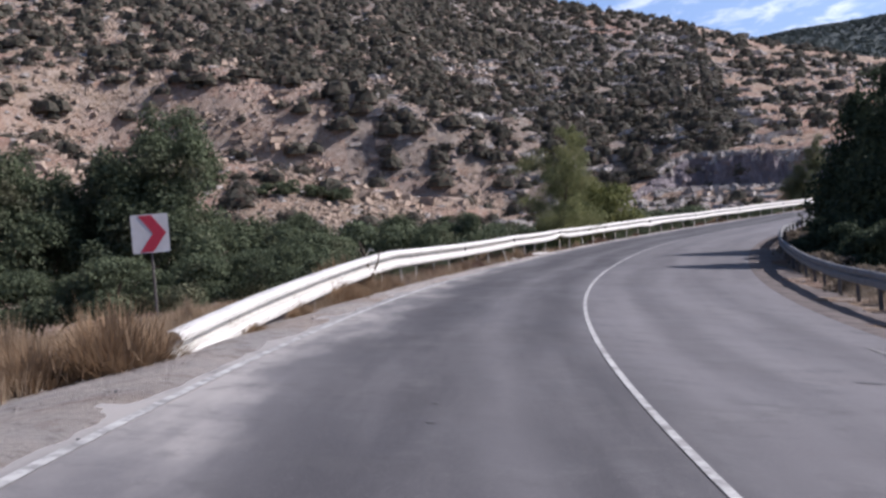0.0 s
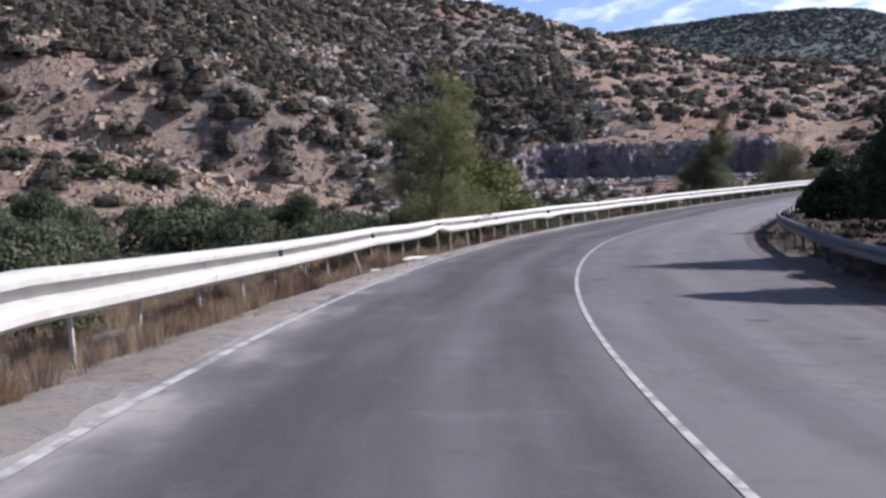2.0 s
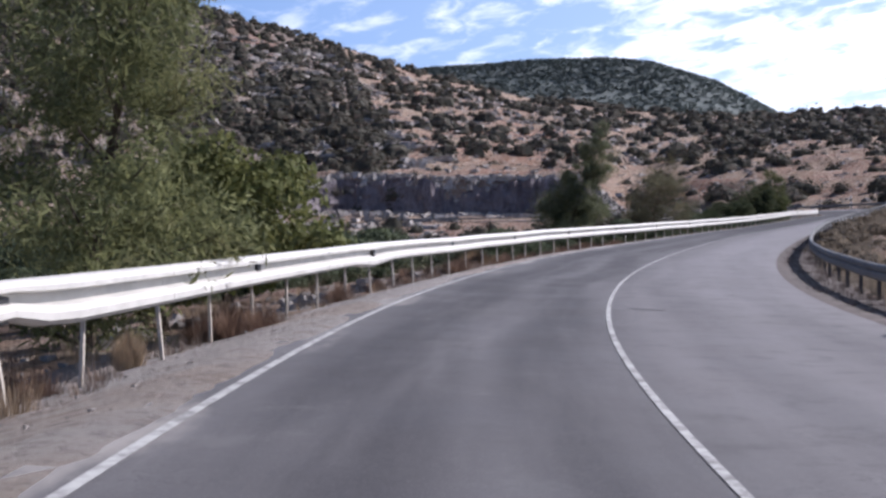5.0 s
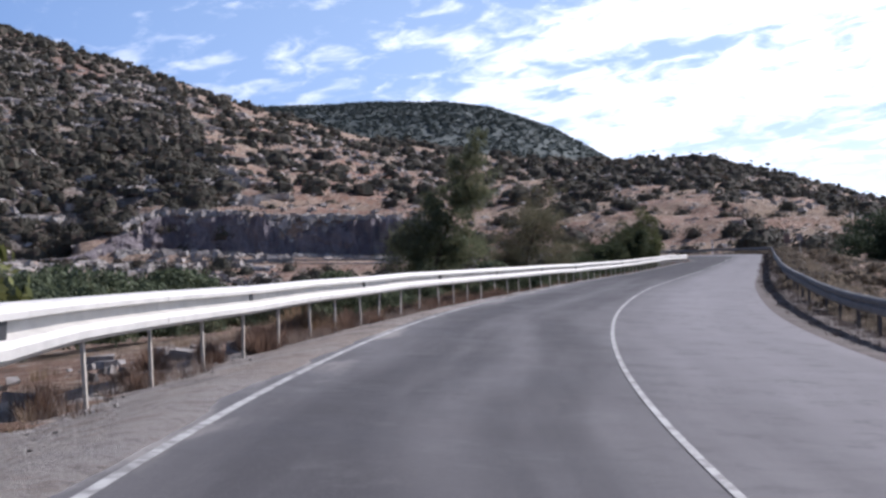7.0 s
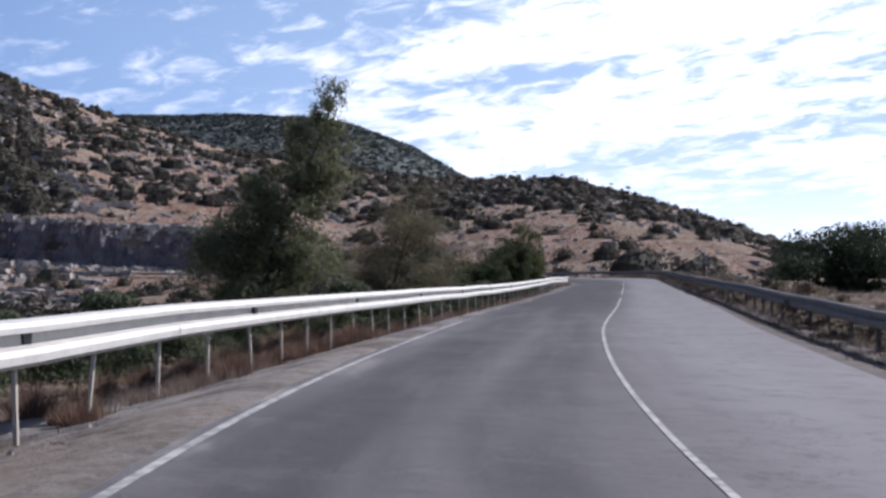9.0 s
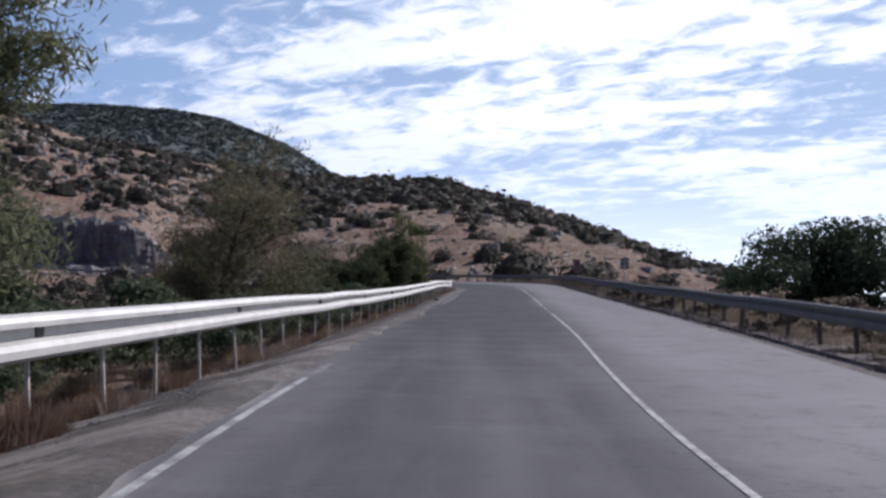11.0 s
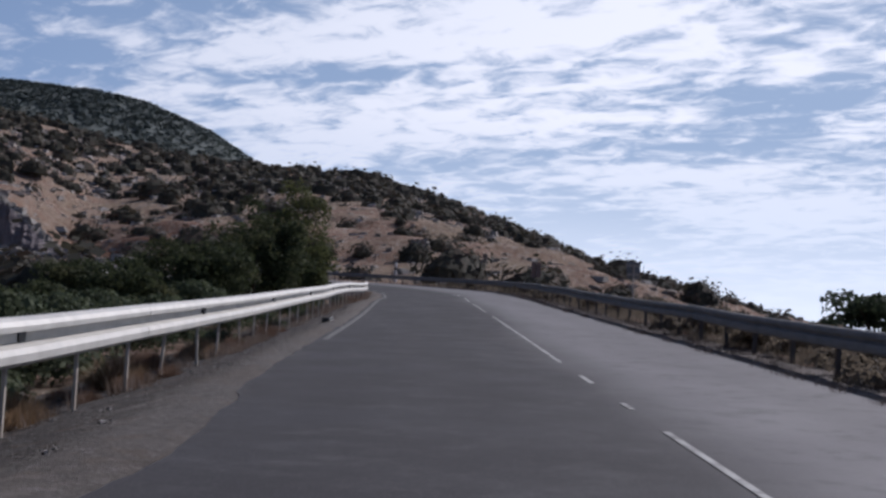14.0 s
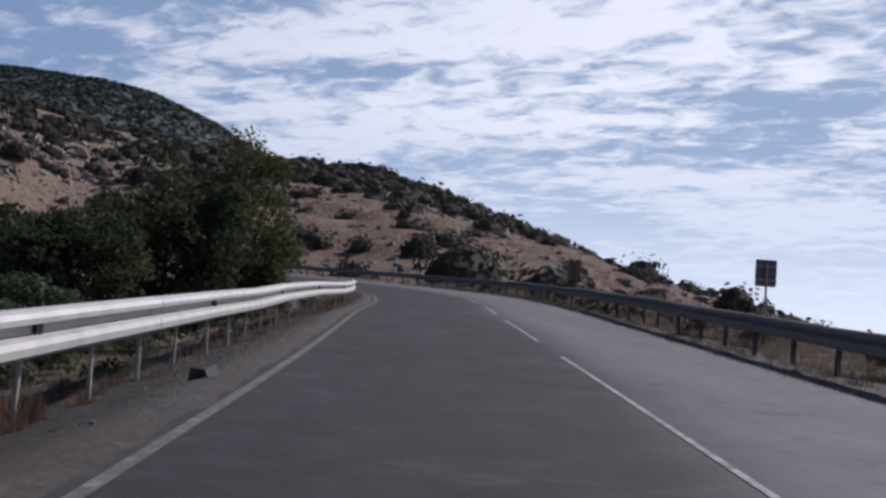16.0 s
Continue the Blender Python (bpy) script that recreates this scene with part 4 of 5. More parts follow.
def build_spire(name, seed, high, wide, label, mat, leaves=19000):
    """Dense evergreen, clothed to the ground and tapering to a point."""
    rng = np.random.default_rng(seed)
    ob = base(name, (0, 0, 0), label, "tree")
    tv, tf = tube([(0, 0, -0.4), (0.04, 0, high * 0.5), (0, 0.03, high * 0.93)], [0.16, 0.09, 0.02], 7)
    part("trunk", mesh_from("trunk", tv, tf, M_BARK), ob)
    lumps = 90
    u = rng.uniform(0.03, 0.95, lumps) ** 1.15
    a = rng.uniform(0, 6.28, lumps)
    ring = wide * 0.5 * np.minimum(1, 0.72 + 1.5 * u) * (1 - u) ** 0.8
    c = np.stack([np.cos(a) * ring * 0.72, np.sin(a) * ring * 0.72, high * u], -1)
    rad = 0.14 + 0.42 * ring * rng.uniform(0.7, 1.25, lumps)
    for k in range(8):
        e = c[rng.integers(lumps)]
        lv, lf = tube([(0, 0, e[2] * 0.6), tuple(e * [0.5, 0.5, 0.85]), tuple(e)], [0.05, 0.035, 0.015], 5)
        part("limb", mesh_from("limb", lv, lf, M_BARK), ob)
    pos, out = blob_points(rng, c, np.stack([rad, rad, rad * 1.1], 1), leaves)
    pos[:, 2] = np.maximum(pos[:, 2], 0.05)
    v, f = leaf_quads(rng, pos, 0.085, out, 0.5, 0.8)
    part("crown", mesh_from("crown", v, f, mat), ob)
    return ob


def stand(ob, x, y, sink=0.05, turn=0.0, scale=1.0):
    ob.matrix_basis = pose(x, y, ground_z(x, y) - sink, 0, 0, turn) @ Matrix.Diagonal((scale, scale, scale, 1))
    return ob


stand(build_pine("pine_tree", 11, 5.5, 3.9, (0.75, 0.1), "slender yellow-green pine behind the guard rail", M_PINE, 0.7), 8.9, 55.0)
stand(build_pine("pine_tree", 23, 5.9, 2.7, (1.45, -1.15), "leaning dark-green pine with a ragged top behind the rail", M_PINE_DARK, 1.2, thin=1.6), 32.6, 91.2)
stand(build_pine("pine_tree", 35, 5.5, 4.5, (1.0, -0.6), "sparse brownish-green pine with thin upper twigs", M_PINE_DRY, 0.8, thin=2.1), 45.3, 105.9)
stand(build_shrub("broom_shrub", 5, 2.8, 1.9, 5200, 0.075, M_YELLOW, "bright yellow-green shrub at the foot of a pine"), 10.2, 58.4)
stand(build_shrub("broom_shrub", 6, 4.4, 3.5, 9000, 0.08, M_YELLOW, "tall yellow-green broom shrub behind the guard rail", lumps=26), 12.7, 67.9, scale=1.2)
for seed, x, y, hi, wi in ((41, 15.3, 33.1, 6.0, 5.2), (45, 16.7, 39.1, 5.9, 5.2), (46, 15.6, 36.2, 3.6, 4.6), (47, 18.8, 35.6, 5.6, 4.6)):
    stand(build_spire("cypress_tree", seed, hi, wi, "dense dark-green evergreen tree with a pointed top behind the guard rail", M_CAROB), x, y)
stand(build_broadleaf("carob_tree", 42, 3.9, 4.6, "dark-green carob tree on the bank beside the road", M_CAROB, 34, 24000, 0.08, 0.08), 20.8, 50.8)
stand(build_shrub("carob_tree", 43, 5.4, 3.9, 17000, 0.07, M_CAROB, "dark bushy carob tree with loose shoots against the sky", "tree", lumps=48), 66.6, 102.2, sink=0.25, scale=1.12)
CAROB_LOW = stand(build_shrub("carob_shrub", 48, 2.7, 1.9, 9000, 0.07, M_CAROB, "dense dark-green carob shrub behind the outer guard rail", group="carob shrubs", lumps=18), *on_road(27.0, 9.6)[:2])
stand(build_shrub("carob_shrub", 44, 2.8, 1.7, 1900, 0.085, M_CAROB, "low open carob bush behind the outer guard rail", lumps=16), 72.8, 110.0)
for k, (x, y, top, w) in enumerate(((73.2, 133.6, 9.5, 4.2), (69.6, 131.0, 8.3, 4.8), (65.6, 128.4, 7.0, 5.2), (61.0, 125.2, 5.7, 5.0), (56.0, 121.0, 4.8, 4.6))):
    stand(build_broadleaf("olive_tree", 51 + k, (top - ground_z(x, y)) * (1.56 if k < 2 else 1.42), w, "bushy yellow-green tree close behind the guard rail" if k == 0 else "bushy dark-green tree close behind the guard rail", M_LIME if k == 0 else M_OLIVE, 70, 19000, 0.055, 0.02, 0.7), x, y)

# shrubs of the gully
SHRUBS = [build_shrub("shrub", 61, 5.4, 7.4, 34000, 0.063, M_SHRUB, "tall dense dark-green lentisk shrub below the road", group="roadside shrubs", lumps=80, tight=0.6),
          build_shrub("shrub", 62, 4.0, 2.4, 11000, 0.05, M_SHRUB, "rounded dark-green lentisk shrub in the gully", group="roadside shrubs", lumps=16),
          build_shrub("shrub", 63, 3.0, 1.7, 5000, 0.055, M_SHRUB, "low green lentisk shrub in the gully", group="roadside shrubs", lumps=12),
          build_shrub("shrub", 64, 4.0, 2.4, 1700, 0.155, M_SHRUB, "rounded dark-green lentisk shrub in the gully", group="roadside shrubs", lumps=12, stem=False),
          build_shrub("shrub", 65, 4.0, 2.4, 4200, 0.075, M_SHRUB, "rounded dark-green lentisk shrub beside the guard rail", group="roadside shrubs", lumps=18, stem=False)]
stand(SHRUBS[0], -6.9, 45.0, scale=1.22)
stand(SHRUBS[1], -1.6, 37.5)
stand(SHRUBS[2], -1.2, 33.0, scale=0.75)
stand(SHRUBS[3], -6.0, 56.0)
stand(SHRUBS[4], 7.5, 70.0, scale=0.9)


def more(ob, x, y, turn, scale, sink=0.1):
    copy_thing(ob, pose(x, y, ground_z(x, y) - sink, 0, 0, turn)).scale = (scale, scale, scale)


srng = random.Random(12)
for x, y, k, sc in ((-11.8, 44.5, 0, 1.15), (-15.5, 43.0, 0, 1.0), (-9.0, 47.0, 0, 0.8), (-4.0, 46.0, 1, 1.6), (-1.7, 45.5, 1, 1.15), (-9.5, 37.0, 1, 1.1), (-12.5, 36.0, 1, 1.2), (-5.2, 38.0, 1, 1.0), (-7.2, 36.0, 1, 1.1), (-3.4, 41.0, 1, 1.0), (0.6, 44.0, 1, 0.62), (3.0, 49.0, 2, 0.8), (-2.0, 50.0, 1, 1.1), (5.4, 62.0, 1, 0.9),
                    (9.0, 66.5, 2, 0.8), (12.0, 73.0, 2, 0.8), (16.0, 79.0, 2, 0.9), (19.0, 85.0, 1, 0.85), (22.5, 89.0, 1, 0.8), (16.5, 91.0, 1, 1.0), (24.5, 95.5, 1, 1.0), (13.5, 87.0, 1, 1.0), (26.5, 88.5, 2, 0.9), (30.0, 93.5, 2, 1.1), (9.0, 84.0, 1, 1.0), (20.5, 99.0, 1, 1.1), (36.5, 97.0, 2, 1.2), (41.0, 102.0, 2, 1.1), (50.0, 110.0, 2, 1.2)):
    more(SHRUBS[4 if k == 1 and y > 58 else k], x, y, srng.uniform(0, 360), sc)
# a low belt of shrubs beyond the rail, their tops just under eye level
for x, y, top in ((12.5, 86.0, 2.9), (16.5, 89.0, 3.1), (20.0, 92.0, 3.2), (23.0, 96.0, 3.4), (10.0, 92.0, 3.3), (14.5, 96.5, 3.5), (19.0, 101.0, 3.7), (26.5, 101.0, 3.6), (7.0, 84.0, 3.0), (28.5, 106.0, 3.8), (23.5, 107.0, 4.0),
                  (1.8, 51.5, 2.1), (2.0, 60.0, 2.5), (4.5, 68.0, 2.7), (0.0, 70.0, 3.2)):
    g = ground_z(x, y)
    more(SHRUBS[4], x, y, srng.uniform(0, 360), max(0.5, (top - g) / 1.9))
# taller heads in the belt, rounded and set apart
for x, y, top, wide in ((-2.1, 52.3, 3.29, 3.0), (1.7, 54.8, 3.0, 2.8), (4.7, 56.5, 2.9, 2.6), (-2.8, 45.3, 2.64, 2.0), (2.8, 49.6, 2.18, 2.2)):
    g = ground_z(x, y)
    copy_thing(SHRUBS[1], pose(x, y, g - 0.1, 0, 0, srng.uniform(0, 360))).scale = (wide / 4.0, wide / 4.0, (top - g) / 2.1)
# dark shrubs at the foot of the bare spur
for x, y, sc in ((-15.5, 221.0, 1.2), (-11.5, 222.0, 1.5), (-7.5, 224.5, 1.3), (-3.0, 226.0, 1.4), (-26.0, 226.5, 1.4), (-29.5, 228.0, 1.1), (6.0, 208.0, 1.1), (14.0, 204.0, 1.0), (-33.0, 241.0, 1.3)):
    more(SHRUBS[3], x, y, 61 * x, sc)
# low dark growth between the outer rail and the evergreens
for x, y, sc in ((65.6, 100.9, 0.9), (67.6, 102.6, 1.0), (69.0, 104.4, 0.8)):
    more(CAROB_LOW, x, y, 40 * x, sc)
for s, o, sc in ((29.0, 8.6, 0.9), (31.5, 7.8, 0.85), (33.6, 7.5, 0.9), (35.6, 7.3, 0.85), (37.6, 7.2, 0.9), (39.4, 7.4, 0.8), (41.2, 8.4, 0.7)):
    q = on_road(s, o)
    more(CAROB_LOW, q[0], q[1], 83 * s, sc)
# scrub right behind the upper stretch of the rail
for k in range(44):
    s, off = 84 + 1.9 * k + srng.uniform(-0.8, 0.8), srng.uniform(1.5, 4.2)
    r = along(s)
    o = r[6] - off
    more(SHRUBS[4], r[0] + r[9] * o, r[1] + r[10] * o, srng.uniform(0, 360), srng.uniform(0.32, 0.5) * (1 + 0.12 * off))
# low growth on the bank beyond the outer rail
for k in range(26):
    s, off = srng.uniform(45, 112), srng.uniform(9.0, 22.0)
    r = along(s)
    more(SHRUBS[2], r[0] + r[9] * off, r[1] + r[10] * off, srng.uniform(0, 360), srng.uniform(0.25, 0.5))
taken = []
for n in range(700):
    s, off = srng.uniform(52, 175), srng.uniform(9, 60)
    r = along(s)
    x, y = r[0] - r[9] * off, r[1] - r[10] * off
    if math.hypot(x - HUB[0], y - HUB[1]) > 195 or any(math.hypot(x - a, y - b) < 4.4 for a, b in taken) or len(taken) > 90:
        continue
    taken.append((x, y))
    more(SHRUBS[3], x, y, srng.uniform(0, 360), srng.uniform(0.9, 1.4) * (1.0 if s < 55 else 0.62))


# ---------------------------------------------------------------- hillside cover


def polar_spots(rng, n, az0, az1, r_lo, r_hi):
    az = np.radians(rng.uniform(az0, az1, n))
    r = np.sqrt(rng.uniform(r_lo**2, r_hi**2, n))
    return HUB[0] + r * np.sin(az), HUB[1] + r * np.cos(az), np.degrees(az), r


def build_maquis():
    rng = np.random.default_rng(71)
    x, y, az, r = polar_spots(rng, 90000, -24, 68, 60, 680)
    foot, crest = np.interp(az, T_AZ, T_FOOT), np.interp(az, T_AZ, T_CREST)
    k, o, d, al = road_near(x, y)
    gully = (r > 75) & (r <= foot + 4) & (o < 0) & (d > 10) & (az < 40)
    hill = ((r > foot + 4) & (r < crest * 1.04) & (d > 12)) | gully
    u = np.clip((r - foot) / (crest - foot), 0, 1)
    patch = fbm(x, y, 45.0, 3, 8)
    # the near spur is bare, the slope behind it thickly grown, the shoulder beyond open again
    spur = (az < 5) & (u < np.interp(az, SPUR_AZ, SPUR_U))
    dark = ~spur & (az < 18.5 - 3 * u)
    want = np.where(az > 33, np.where(u > 0.42, 0.19, 0.05), 0.045 + 0.075 * u) + 0.06 * patch
    want = np.where(dark, np.where((u > 0.6) & (az > 4), 0.33, 0.47) + 0.40 * patch + 0.2 * fbm(x, y, 14.0, 2, 41), want)
    want = np.where(spur, np.where(u > 0.16, 0.22, np.where(az < -9, 0.12, 0.035)) + 0.08 * patch, want)
    want = np.where(gully, 0.26, want)
    hill &= (az < 49) | (r > foot + 45)
    keep = hill & (rng.uniform(0, 1, len(x)) < want * 0.62)
    x, y, r, az, u = x[keep], y[keep], r[keep], az[keep], u[keep]
    z = land(x, y)
    size = rng.lognormal(0.0, 0.42, len(x)) * np.interp(az, [16, 22, 34, 42, 50], [2.0, 2.45, 2.3, 1.9, 1.5])
    size = np.where(spur[keep], size * 1.2, size)
    size = np.clip(size * np.where(gully[keep], 0.6, 1.0), 0.5, 4.2)
    cam_d = np.hypot(x - 40, y - 95)
    for tag, sel, n_leaf, leaf in (("near", cam_d < 215, 230, 0.12), ("middle", (cam_d >= 215) & (cam_d < 300), 50, 0.27), ("far", cam_d >= 300, 10, 0.44)):
        idx = np.nonzero(sel)[0]
        if not len(idx):
            continue
        m = len(idx)
        d = rng.normal(size=(m, n_leaf, 3))
        d /= np.linalg.norm(d, axis=2)[..., None]
        d[..., 2] = np.abs(d[..., 2])
        lob = 1 + 0.35 * np.sin(3 * np.arctan2(d[..., 0], d[..., 1]) + rng.uniform(0, 6.28, (m, 1))) * rng.uniform(0.2, 1, (m, 1))
        sc = size[idx][:, None, None]
        hgt = rng.uniform(0.6, 1.15, (m, 1))
        off = d * (lob * rng.uniform(0.5, 1.0, (m, n_leaf)) ** 0.5)[..., None] * sc
        off[..., 2] *= hgt
        pos = np.stack([x[idx], y[idx], z[idx] - 0.1], -1)[:, None] + off
        v, f = leaf_quads(rng, pos.reshape(-1, 3), np.repeat(leaf * size[idx] ** 0.7, n_leaf), d.reshape(-1, 3), 0.75, 0.22)
        # the close-grown heart of each bush
        nr = 7 if tag == "near" else 6
        ring = np.linspace(0, 2 * np.pi, nr + 1)[:-1]
        lev = ((0.72, 0.0), (0.68, 0.38), (0.34, 0.66)) if tag == "near" else ((0.86, 0.0), (0.62, 0.6))
        dome = np.array([(q * np.cos(w), q * np.sin(w), h) for q, h in lev for w in ring] + [(0, 0, 0.84)])
        dv = dome[None] * sc * (1 + rng.uniform(-0.16, 0.16, (m, len(dome), 1)))
        dv[..., 2] *= hgt
        dv += np.stack([x[idx], y[idx], z[idx] - 0.25], -1)[:, None]
        tiers = len(lev) - 1
        df = [(nr * i + k, nr * i + (k + 1) % nr, nr * i + nr + (k + 1) % nr, nr * i + nr + k) for i in range(tiers) for k in range(nr)]
        df += [(nr * tiers + k, nr * tiers + (k + 1) % nr, nr * (tiers + 1), nr * (tiers + 1)) for k in range(nr)]
        df = np.array(df)
        dfa = (df[None] + (len(dome) * np.arange(m) + len(v))[:, None, None]).reshape(-1, 4)
        faces = f.tolist() + [q[:3] if q[2] == q[3] else q for q in dfa.tolist()]
        me = mesh_from("maquis", np.vstack([v, dv.reshape(-1, 3)]), faces, M_HILLBUSH)
        thing("hillside_scrub", me, "dark olive maquis bushes scattered over the stony hillside", "scrub", kind="stuff")


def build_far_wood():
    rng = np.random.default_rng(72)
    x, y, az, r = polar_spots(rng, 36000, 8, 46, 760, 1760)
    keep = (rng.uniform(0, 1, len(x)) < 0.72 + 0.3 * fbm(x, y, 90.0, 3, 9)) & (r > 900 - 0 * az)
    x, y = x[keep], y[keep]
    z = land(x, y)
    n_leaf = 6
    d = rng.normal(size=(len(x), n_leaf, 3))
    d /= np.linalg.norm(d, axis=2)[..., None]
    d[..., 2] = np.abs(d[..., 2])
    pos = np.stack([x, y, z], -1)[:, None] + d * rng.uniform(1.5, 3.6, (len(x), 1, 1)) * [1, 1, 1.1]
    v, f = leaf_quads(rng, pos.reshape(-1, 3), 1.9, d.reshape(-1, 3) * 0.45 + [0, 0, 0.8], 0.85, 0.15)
    thing("distant_wood", mesh_from("wood", v, f, M_FARWOOD), "pine wood covering the far ridge, coloured grey-green as through haze", "wood", kind="stuff")


def rock_soup(rng, pos, size, flat, turn=None, long=1.0):
    """Angular boulders: bent boxes with cut corners, one island each."""
    n = len(pos)
    cube = np.array([(-1, -1, -1), (1, -1, -1), (1, 1, -1), (-1, 1, -1), (-0.8, -0.8, 1), (0.8, -0.8, 1), (0.8, 0.8, 1), (-0.8, 0.8, 1)], float)
    v = cube[None] * (1 + rng.uniform(-0.55, 0.45, (n, 8, 3)))
    v *= np.stack([size * long * rng.uniform(0.6, 1.6, n), size * rng.uniform(0.6, 1.2, n), size * flat * rng.uniform(0.6, 1.3, n)], -1)[:, None]
    a = rng.uniform(0, 6.28, n) if turn is None else turn
    c, s = np.cos(a)[:, None], np.sin(a)[:, None]
    w = np.stack([v[..., 0] * c - v[..., 1] * s, v[..., 0] * s + v[..., 1] * c, v[..., 2]], -1) + pos[:, None]
    q = np.array([(0, 3, 2, 1), (4, 5, 6, 7), (0, 1, 5, 4), (1, 2, 6, 5), (2, 3, 7, 6), (3, 0, 4, 7)])
    return w.reshape(-1, 3), (q[None] + 8 * np.arange(n)[:, None, None]).reshape(-1, 4)


def build_rocks():
    rng = np.random.default_rng(73)
    x, y, az, r = polar_spots(rng, 42000, -24, 66, 60, 560)
    foot = np.interp(az, T_AZ, T_FOOT)
    k, o, d, al = road_near(x, y)
    stony = np.where(az < 6, 0.5, np.where(az < 19, 0.45, 0.5))
    keep = (r > foot - 12) & (d > 7) & (rng.uniform(0, 1, len(x)) < stony + 0.45 * fbm(x, y, 38.0, 4, 10))
    x, y, r = x[keep], y[keep], r[keep]
    size = np.clip(rng.lognormal(-1.1, 0.6, len(x)), 0.12, 0.95) * (0.6 + r / 600)
    v, f = rock_soup(rng, np.stack([x, y, land(x, y) + 0.05 * size], -1), size, 0.42)
    thing("hillside_rocks", mesh_from("rocks", v, f, M_ROCK), "pale grey limestone outcrops on the slope", "rocks", kind="stuff")
    # loose blocks strewn over the near spur
    x, y, az, r = polar_spots(rng, 26000, -22, 5, 150, 420)
    foot, crest = np.interp(az, T_AZ, T_FOOT), np.interp(az, T_AZ, T_CREST)
    k = (r > foot + 2) & ((r - foot) / (crest - foot) < 0.55) & (fbm(x, y, 22.0, 4, 31) > -0.05)
    x, y = x[k], y[k]
    v, f = rock_soup(rng, np.stack([x, y, land(x, y) + 0.05], -1), np.clip(rng.lognormal(-1.35, 0.5, len(x)), 0.12, 0.8), 0.6)
    thing("hillside_rocks", mesh_from("rocks", v, f, M_SPUR), "tan limestone blocks strewn over the bare spur", "rocks", kind="stuff")
    # pale strata breaking out of the slope in broken lines along the contour
    n = 21000
    x, y, az, r = polar_spots(rng, n, -14, 21, 150, 560)
    foot, crest = np.interp(az, T_AZ, T_FOOT), np.interp(az, T_AZ, T_CREST)
    u, z = (r - foot) / (crest - foot), land(x, y)
    lev = z / 6.5 + 0.06 * az + 1.1 * fbm(x, y, 40.0, 2, 33)
    k = (u > 0.02) & (u < 0.85) & (lev - np.floor(lev) < 0.42) & (u > np.interp(az, SPUR_AZ, SPUR_U)) & (fbm(x, y, 26.0, 3, 36) > np.interp(az, [-14, 2, 8, 17, 21], [0.2, 0.05, -0.18, -0.1, 0.3]) + 0.25 * u)
    x, y, z, az = x[k], y[k], z[k], az[k]
    size = np.clip(rng.lognormal(-0.3, 0.4, len(x)), 0.35, 1.15)
    v, f = rock_soup(rng, np.stack([x, y, z + 0.25 * size], -1), size, 0.6, np.radians(-az) + rng.normal(0, 0.35, len(x)), 1.7)
    thing("rock_ledges", mesh_from("ledges", v, f, M_ROCK), "pale grey limestone ledges breaking out of the slope", "rocks", kind="stuff")
    # the cut face above the far road: a steep, jointed rock wall
    azs, hs = np.arange(9.6, 30.2, 0.05), np.linspace(-0.3, 1.0, 24)
    A, H = np.meshgrid(azs, hs)
    foot = np.interp(A.ravel(), T_AZ, T_FOOT)
    full = 6.9 * ease((A.ravel() - 10.5) / 5) * ease((29.5 - A.ravel()) / 3)
    arc = A.ravel() * 3.9
    hh = H.ravel() * (full * (1 + 0.42 * fbm(arc, arc * 0 + 3.0, 9.0, 4, 51)) + 0.3)
    joint = fbm(arc, hh * 0.35, 3.2, 4, 52) + 0.6 * np.abs(fbm(arc, hh * 0.25, 1.7, 3, 53)) + 0.35 * fbm(arc * 0.4, hh, 1.1, 3, 54)
    rr = foot + 3.2 + 2.6 * np.maximum(H.ravel(), 0) ** 1.3 + 1.9 * joint + 1.5 * fbm(arc, arc * 0 + 9.0, 22.0, 3, 55)
    x, y = HUB[0] + rr * np.sin(np.radians(A.ravel())), HUB[1] + rr * np.cos(np.radians(A.ravel()))
    zf = np.interp(A.ravel(), T_AZ, T_FOOT_Z)
    face = mesh_from("cutting", np.stack([x, y, zf + hh], -1), grid_faces(len(hs), len(azs)), M_CLIFF)
    thing("rock_cutting", face, "dark purplish rock face cut above the far road", "rock face", kind="structure")
    # blocks along the lip and the foot of the cut
    az = rng.uniform(13, 29.5, 900)
    rr = np.interp(az, T_AZ, T_FOOT) + np.where(rng.uniform(0, 1, 900) < 0.6, rng.uniform(6.0, 10.0, 900), rng.uniform(0.5, 3.0, 900))
    x, y = HUB[0] + rr * np.sin(np.radians(az)), HUB[1] + rr * np.cos(np.radians(az))
    v, f = rock_soup(rng, np.stack([x, y, land(x, y) + 0.1], -1), rng.uniform(0.25, 0.8, 900), 0.7)
    thing("rock_blocks", mesh_from("blocks", v, f, M_ROCK), "pale loose blocks along the lip of the rock cutting", "rocks", kind="stuff")
    # pale outcrops on the upper spur
    x, y, az, r = polar_spots(rng, 5200, -24, 6, 170, 470)
    foot, crest = np.interp(az, T_AZ, T_FOOT), np.interp(az, T_AZ, T_CREST)
    k = (r > foot + 12) & ((r - foot) / (crest - foot) < 0.7) & (fbm(x, y, 17.0, 4, 37) > 0.12)
    x, y, az = x[k], y[k], az[k]
    size = np.clip(rng.lognormal(-0.45, 0.45, len(x)), 0.3, 1.3)
    v, f = rock_soup(rng, np.stack([x, y, land(x, y) + 0.3 * size], -1), size, 0.6, np.radians(-az) + rng.normal(0, 0.5, len(x)), 1.3)
    thing("rock_outcrops", mesh_from("outcrops", v, f, M_SPUR), "pale tan limestone outcrops high on the spur", "rocks", kind="stuff")
    # tumbled stones under the far road
    az = rng.uniform(2, 33, 4200)
